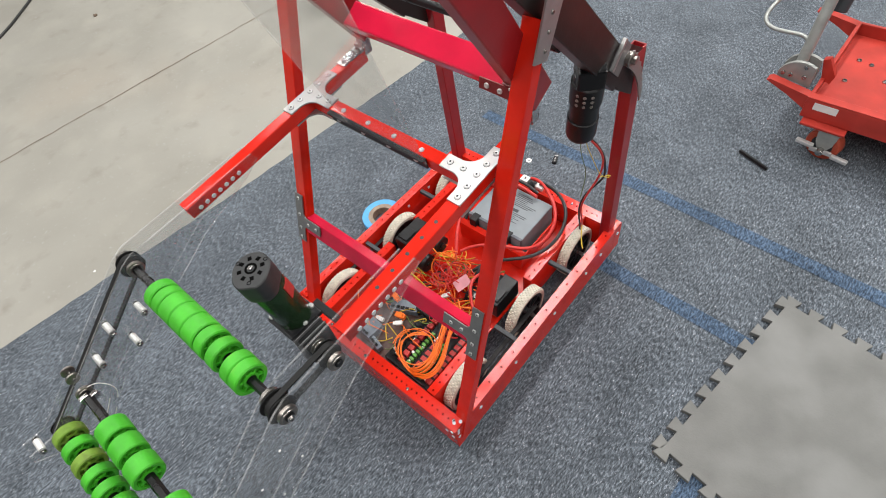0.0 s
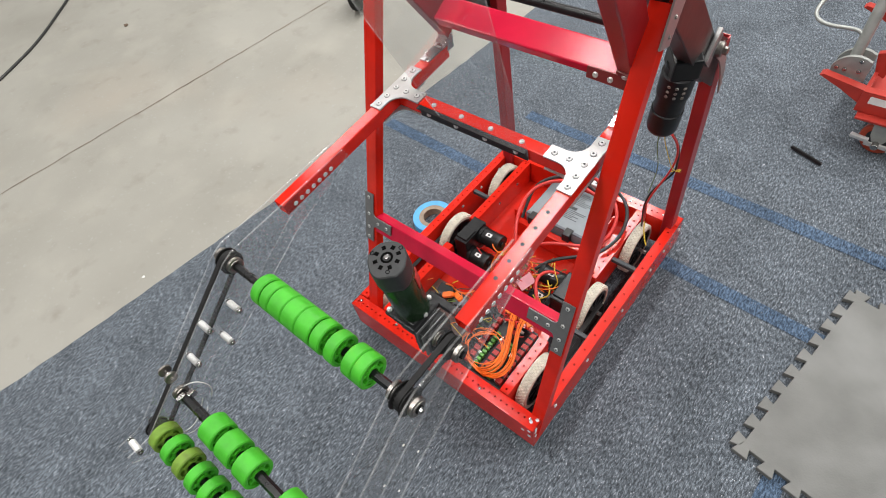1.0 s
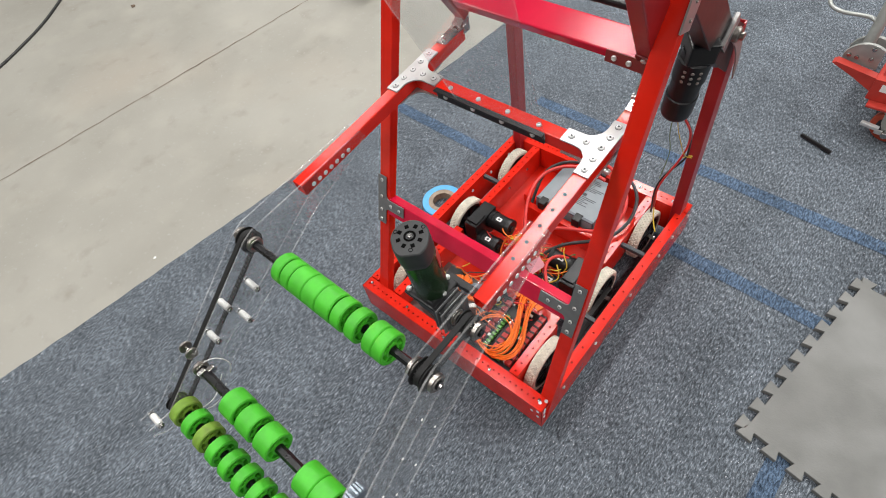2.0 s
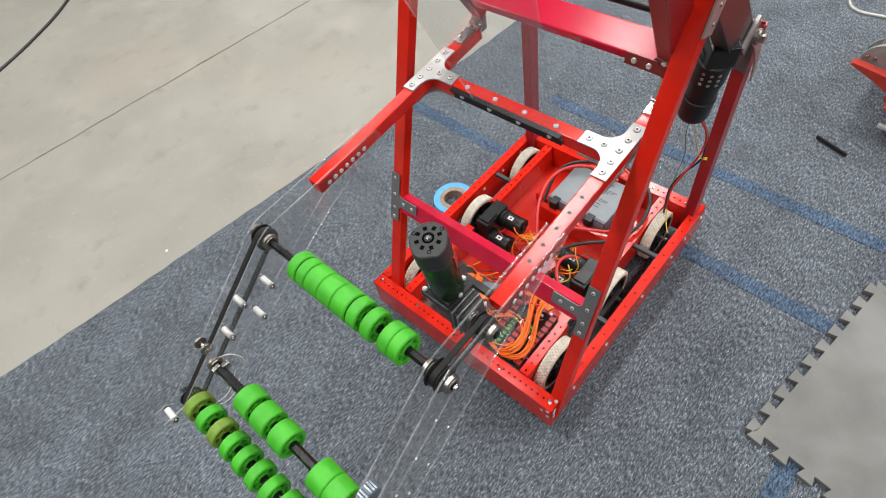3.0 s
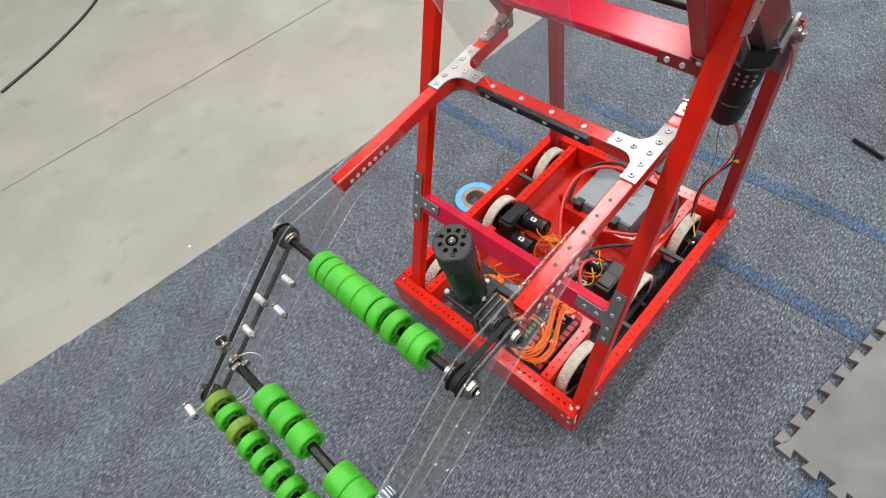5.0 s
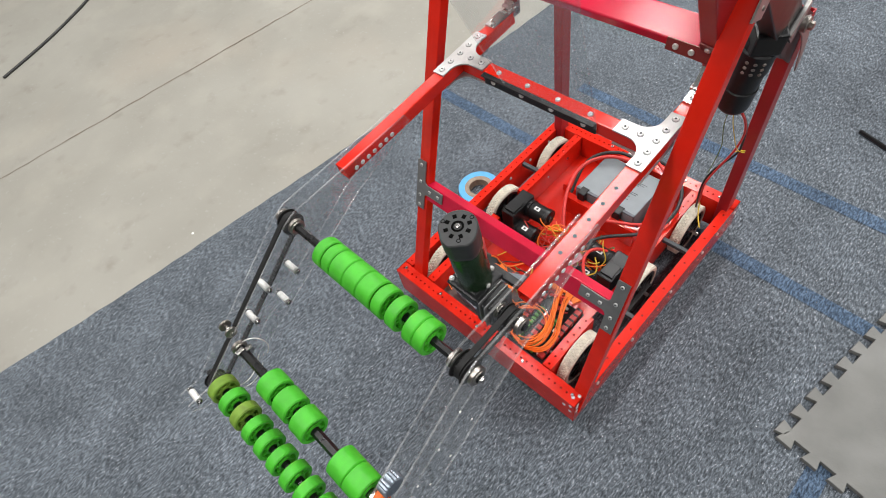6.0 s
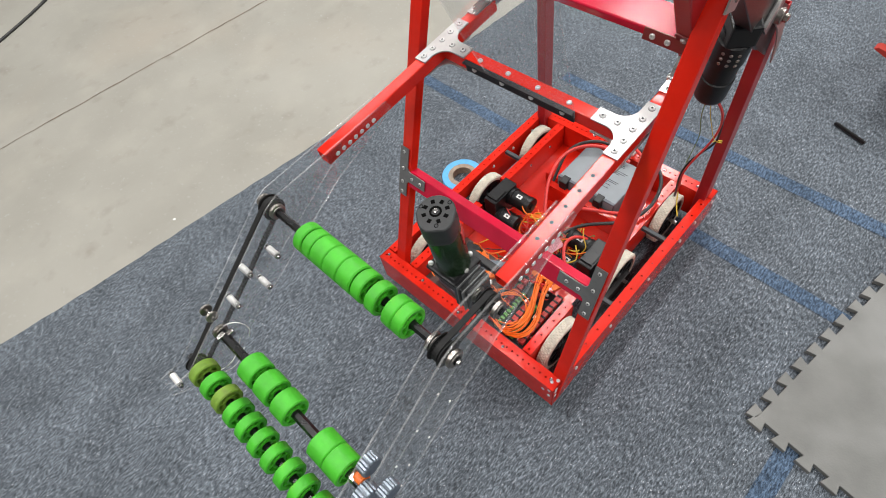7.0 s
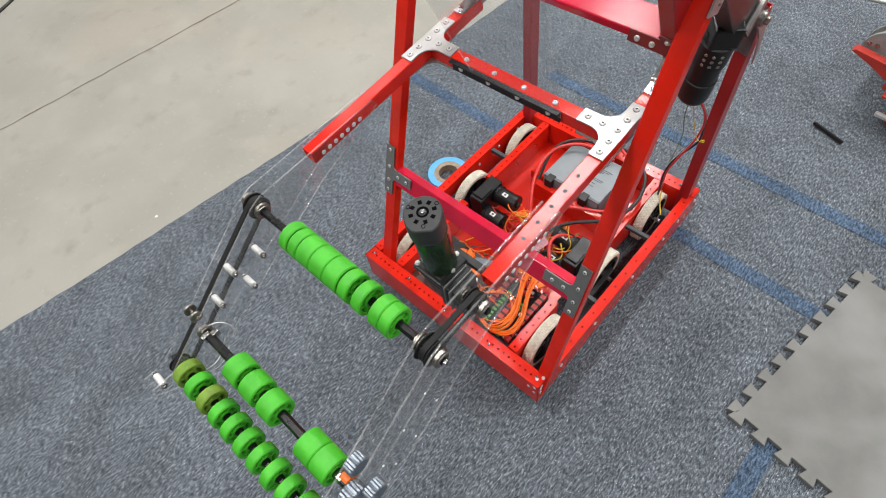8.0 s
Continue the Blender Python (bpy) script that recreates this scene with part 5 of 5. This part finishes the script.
def battery():
    ba = empty("battery", "grey-blue sealed battery with printed side lying in the robot's tray", "battery", (-0.286, 0.624, 0.069))
    bm = bmesh.new()
    box(bm, -0.098, 0.098, -0.084, 0.084, 0, 0.093, bevel=0.004)
    part("case", bm, BATTERY, ba)
    bm = bmesh.new()
    box(bm, -0.098, 0.098, -0.0835, -0.074, 0.0, 0.0955, bevel=0.002)
    part("lid_strip", bm, CHIP, ba, "darker lid along the battery's edge")
    for x in (-0.070, 0.050):
        bm = bmesh.new()
        box(bm, x - 0.012, x + 0.012, -0.1, -0.070, 0.050, 0.0975, bevel=0.002)
        part("terminal_boot", bm, BLACK, ba, "black terminal boot")
    rnd = random.Random(3)
    y = 0.070
    for k in range(15):
        w = rnd.uniform(0.04, 0.085) if k != 8 else 0.040
        h = 0.0021 if k != 8 else 0.011
        if k == 8:
            y -= 0.008
        bm = bmesh.new()
        x0 = -0.02 + rnd.uniform(-0.005, 0.012)
        box(bm, x0, x0 + min(w, 0.092 - x0), y - h, y, 0.0932, 0.0936)
        part("print_bar", bm, INK, ba)
        y -= h + 0.0042


# ---- loose things on the floor ----
def tape_roll():
    t = empty("tape_roll", "roll of blue masking tape on a card core lying on carpet", "tape roll", (-0.712, 0.447, 0.0005))
    bm = bmesh.new()
    lathe(bm, Matrix(), [(0.050, 0.001), (0.0705, 0.0), (0.0715, 0.001), (0.0715, 0.029), (0.0705, 0.030), (0.050, 0.0296), (0.050, 0.001)], 56)
    part("tape", bm, BLUETAPE, t, "", True)
    bm = bmesh.new()
    lathe(bm, Matrix(), [(0.034, 0.0), (0.0498, 0.0), (0.0498, 0.0290), (0.034, 0.0285), (0.034, 0.0)], 44)
    part("core", bm, CARD, t, "brown-grey card core", True)


def floor_bits():
    bm = bmesh.new()
    p, q = Vector((0.137, 1.386, 0.0068)), Vector((0.243, 1.347, 0.0068))
    m = frame_to(p, q)
    long = (q - p).length
    lathe(bm, m, [(0.0035, 0.004), (0.0035, 0.0), (0.0062, 0.0), (0.0068, 0.001), (0.0068, long - 0.001), (0.0062, long), (0.0035, long), (0.0035, long - 0.004)], 6)
    thing("hex_shaft_offcut", bm, SHAFT, "short black hex shaft offcut lying on the carpet", "metal rod")
    w = empty("washer", "small bright steel washer lying on the carpet", "washer", (-0.452, 0.962, 0.0008))
    bm = bmesh.new()
    lathe(bm, Matrix(), [(0.0035, 0), (0.0105, 0), (0.0105, 0.0016), (0.0035, 0.0016), (0.0035, 0)], 24)
    part("ring", bm, NYLON, w)
    c = empty("cable_plug", "small dark metal plug lying on the carpet", "plug", (-0.371, 1.010, 0.0005))
    bm = bmesh.new()
    box(bm, -0.008, 0.008, -0.017, 0.017, 0, 0.011, pose(0, 0, 0, 0, 0, 20), bevel=0.002)
    part("body", bm, BLACK, c)
    bm = bmesh.new()
    box(bm, -0.006, 0.006, 0.017, 0.024, 0.001, 0.009, pose(0, 0, 0, 0, 0, 20))
    box(bm, -0.002, 0.002, -0.012, 0.010, 0.011, 0.0125, pose(0, 0, 0, 0, 0, 20))
    part("tip", bm, STEEL, c)
    st = empty("pebble", "small dark stone chip lying on the concrete", "pebble", (-3.24, 0.603, -0.006))
    bm = bmesh.new()
    bmesh.ops.create_icosphere(bm, subdivisions=2, radius=0.011)
    for v in bm.verts:
        v.co *= 1 + 0.45 * noise.noise(v.co * 120)
        v.co.z = v.co.z * 0.6 + 0.0055
    part("stone", bm, CRACKM, st)
    for x, y in ((-1.45, -0.332),):
        sc = empty("paper_scrap", "tiny white scrap of paper lying on the floor", "scrap", (x, y, -0.006 if x < -1.2 else 0.0))
        bm = bmesh.new()
        prism(bm, [(-0.006, -0.004), (0.007, -0.003), (0.005, 0.004), (-0.002, 0.006)], pose(0, 0, 0.0004, 6, -8, 30), 0.0008)
        part("sheet", bm, WHITE, sc)
    cu = cable("floor_cable", ((-3.28, -0.45, 0.0), (-3.36, -0.25, 0.0), (-3.43, -0.10, 0.0), (-3.52, 0.05, 0.0), (-3.60, 0.18, 0.0), (-3.72, 0.32, 0.0), (-3.84, 0.44, 0.0), (-4.05, 0.66, 0.0), (-4.4, 0.95, 0.0)), 0.0075, WIREBLK)
    tagged(cu, "black round cable lying across the concrete", "cable")
    # dark tyre of a trolley standing on the concrete
    t = empty("trolley_wheel", "black rubber trolley tyre standing on the concrete", "wheel", (-2.03, 1.385, 0.124))
    bm = bmesh.new()
    m = pose(0, 0, 0, 0, 0, 40) @ pose(0, 0, 0, 0, 90, 0)
    lathe(bm, m, [(0.075, -0.030), (0.105, -0.036), (0.122, -0.028), (0.130, -0.012), (0.130, 0.012), (0.122, 0.028), (0.105, 0.036), (0.075, 0.030), (0.075, -0.030)], 40)
    part("tyre", bm, RUBBER, t, "", True)
    bm = bmesh.new()
    lathe(bm, m, [(0, -0.02), (0.03, -0.026), (0.07, -0.018), (0.0748, -0.028), (0.0748, 0.028), (0.07, 0.018), (0.03, 0.026), (0, 0.02)], 32)
    part("rim", bm, CHIP, t, "", True)


def lift_truck():
    """The corner of a red hand truck: tray, wheel arm, grey handle bracket, lever and a braked caster."""
    j = empty("hand_truck", "worn red steel hand truck with grey lever and braked caster", "hand truck", (0.25, 1.50, 0))

    def at(x, y, z):
        return (x - 0.25, y - 1.50, z)
    # tray with raised rims
    bm = bmesh.new()
    box(bm, 0.0, 0.80, 0.02, 0.48, 0.150, 0.156)
    part("tray_floor", bm, JACKRED, j, "scuffed red tray floor")
    for b, nm in (((-0.006, 0.81, 0.0, 0.012, 0.1275, 0.198), "front_rim"), ((-0.006, 0.81, 0.478, 0.49, 0.1275, 0.198), "rear_rim"), ((-0.006, 0.006, 0.0121, 0.4779, 0.128, 0.202), "side_rim")):
        bm = bmesh.new()
        box(bm, *b, bevel=0.003)
        part(nm, bm, JACKRED, j)
    bm = bmesh.new()
    box(bm, -0.006, 0.81, 0.0, 0.03, 0.1985, 0.2025, bevel=0.0015)
    part("front_lip", bm, JACKRED, j)
    bm = bmesh.new()
    box(bm, 0.020, 0.090, -0.0012, 0.0, 0.165, 0.190)
    part("sticker", bm, WHITE, j, "worn pale sticker")
    bm = bmesh.new()
    box(bm, 0.008, 0.140, -0.030, 0.020, 0.119, 0.1270, bevel=0.002)
    part("caster_plate", bm, JACKRED, j, "red caster mounting plate")
    for x, y in ((0.06, 0.08), (0.055, 0.20), (0.10, 0.32), (0.16, 0.25), (0.06, 0.33)):
        shared("bolt", bolt_mesh(0.008, 0.005, "truck_bolt"), pose(x, y, 0.156), j)
    # tapered horns that carry the handle axle
    for y in (0.005, 0.455):
        bm = bmesh.new()
        prism(bm, [(-0.140, 0.215), (-0.130, 0.222), (0.0, 0.200), (0.0, 0.150), (-0.07, 0.186)], Matrix.Translation((0, y + 0.03, 0)) @ pose(0, 0, 0, 90, 0, 0), 0.03)
        part("horn", bm, JACKRED, j, "tapered red arm plate")
    # grey quadrant bracket
    bm = bmesh.new()
    pts = [(-0.122, 0.212)] + fillet(-0.060, 0.213, 0.066, 165, 60, 10) + [(-0.022, 0.27), (-0.020, 0.200)]
    prism(bm, pts, Matrix.Translation((0, 0.058, 0)) @ pose(0, 0, 0, 90, 0, 0), 0.012)
    prism(bm, [(x * 0.98, z * 0.99) for x, z in pts], Matrix.Translation((0, 0.110, 0)) @ pose(0, 0, 0, 90, 0, 0), 0.012)
    part("quadrant_bracket", bm, JACKGREY, j, "grey cast quadrant bracket")
    for x, z in ((-0.108, 0.230), (-0.085, 0.228), (-0.045, 0.232), (-0.050, 0.266)):
        shared("bolt", bolt_mesh(0.007, 0.005, "truck_bolt"), Matrix.Translation((x, 0.046, z)) @ pose(0, 0, 0, 90, 0, 0), j)
    bm = bmesh.new()
    rod(bm, (-0.075, 0.084, 0.25), (-0.080, 0.245, 0.66), 0.017, 20)
    part("handle_tube", bm, JACKGREY, j, "thick grey handle tube", True)
    bm = bmesh.new()
    rod(bm, (-0.052, 0.19, 0.38), (-0.045, 0.30, 0.66), 0.024, 18)
    part("pump_cylinder", bm, INK, j, "", True)
    cable("bent_rod", at3(((-0.068, 0.095, 0.300), (-0.085, 0.105, 0.325), (-0.115, 0.125, 0.320), (-0.165, 0.130, 0.310), (-0.22, 0.150, 0.30), (-0.255, 0.190, 0.31), (-0.24, 0.245, 0.335), (-0.22, 0.275, 0.36))), 0.0066, JACKGREY, j, "bent bright steel pedal rod", 8)
    bm = bmesh.new()
    rod(bm, (-0.22, 0.275, 0.36), (-0.195, 0.345, 0.43), 0.011, 14)
    part("rod_grip", bm, RUBBER, j)
    bm = bmesh.new()
    prism(bm, [(-0.022, 0.262), (-0.004, 0.270), (0.030, 0.215), (0.024, 0.185), (-0.004, 0.196)], Matrix.Translation((0, 0.135, 0)) @ pose(0, 0, 0, 90, 0, 0), 0.02)
    part("link_arm", bm, JACKRED, j, "flat red link plate")
    # caster
    w = new("caster")
    w.parent = j
    w.location = (0.100, 0.008, 0.0)
    w["label"] = "swivel caster with an orange wheel and grey brake pedals"
    bm = bmesh.new()
    m = Matrix.Translation((0, 0, 0.054)) @ pose(0, 0, 0, 0, 90, 78)
    lathe(bm, m, [(0.034, -0.019), (0.050, -0.020), (0.054, -0.015), (0.054, 0.015), (0.050, 0.020), (0.034, 0.019)], 36)
    part("wheel", bm, CASTER, w, "orange-red caster wheel", True)
    bm = bmesh.new()
    lathe(bm, m, [(0, -0.012), (0.034, -0.018), (0.034, 0.018), (0, 0.012)], 28)
    part("hub", bm, INK, w)
    bm = bmesh.new()
    prism(bm, [(-0.032, 0.12), (0.032, 0.12), (0.026, 0.07), (0.012, 0.042), (-0.012, 0.042), (-0.026, 0.07)], Matrix.Translation((0, -0.024, 0)) @ pose(0, 0, 0, 90, 0, -8), 0.005)
    prism(bm, [(-0.032, 0.12), (0.032, 0.12), (0.026, 0.07), (0.012, 0.042), (-0.012, 0.042), (-0.026, 0.07)], Matrix.Translation((0, 0.026, 0)) @ pose(0, 0, 0, 90, 0, -8), 0.005)
    box(bm, -0.036, 0.036, -0.032, 0.034, 0.112, 0.1215, bevel=0.003)
    part("fork", bm, JACKGREY, w, "zinc-grey caster fork")
    bm = bmesh.new()
    box(bm, -0.085, -0.030, -0.050, -0.034, 0.050, 0.062, pose(0, 0, 0, 0, 6, 0), bevel=0.003)
    box(bm, -0.032, 0.034, -0.040, -0.032, 0.036, 0.050, bevel=0.002)
    box(bm, 0.030, 0.082, -0.050, -0.034, 0.040, 0.052, pose(0, 0, 0, 0, 6, 0), bevel=0.003)
    part("brake_pedal", bm, BRIGHT, w, "pale grey double brake pedal")
    bm = bmesh.new()
    rod(bm, (0, -0.052, 0.045), (0, -0.030, 0.045), 0.011, 14)
    part("axle_nut", bm, STEEL, w)


def at3(pts):
    return [Vector(p) for p in pts]


floor()
joint()
hall()
floor_tapes()
foam_mat()
chassis()
wheels()
tower()
intake_arm()
intake_plates()
rollers()
intake_motor()
linkage()
drive_units()
electronics()
battery()
tape_roll()
floor_bits()
lift_truck()
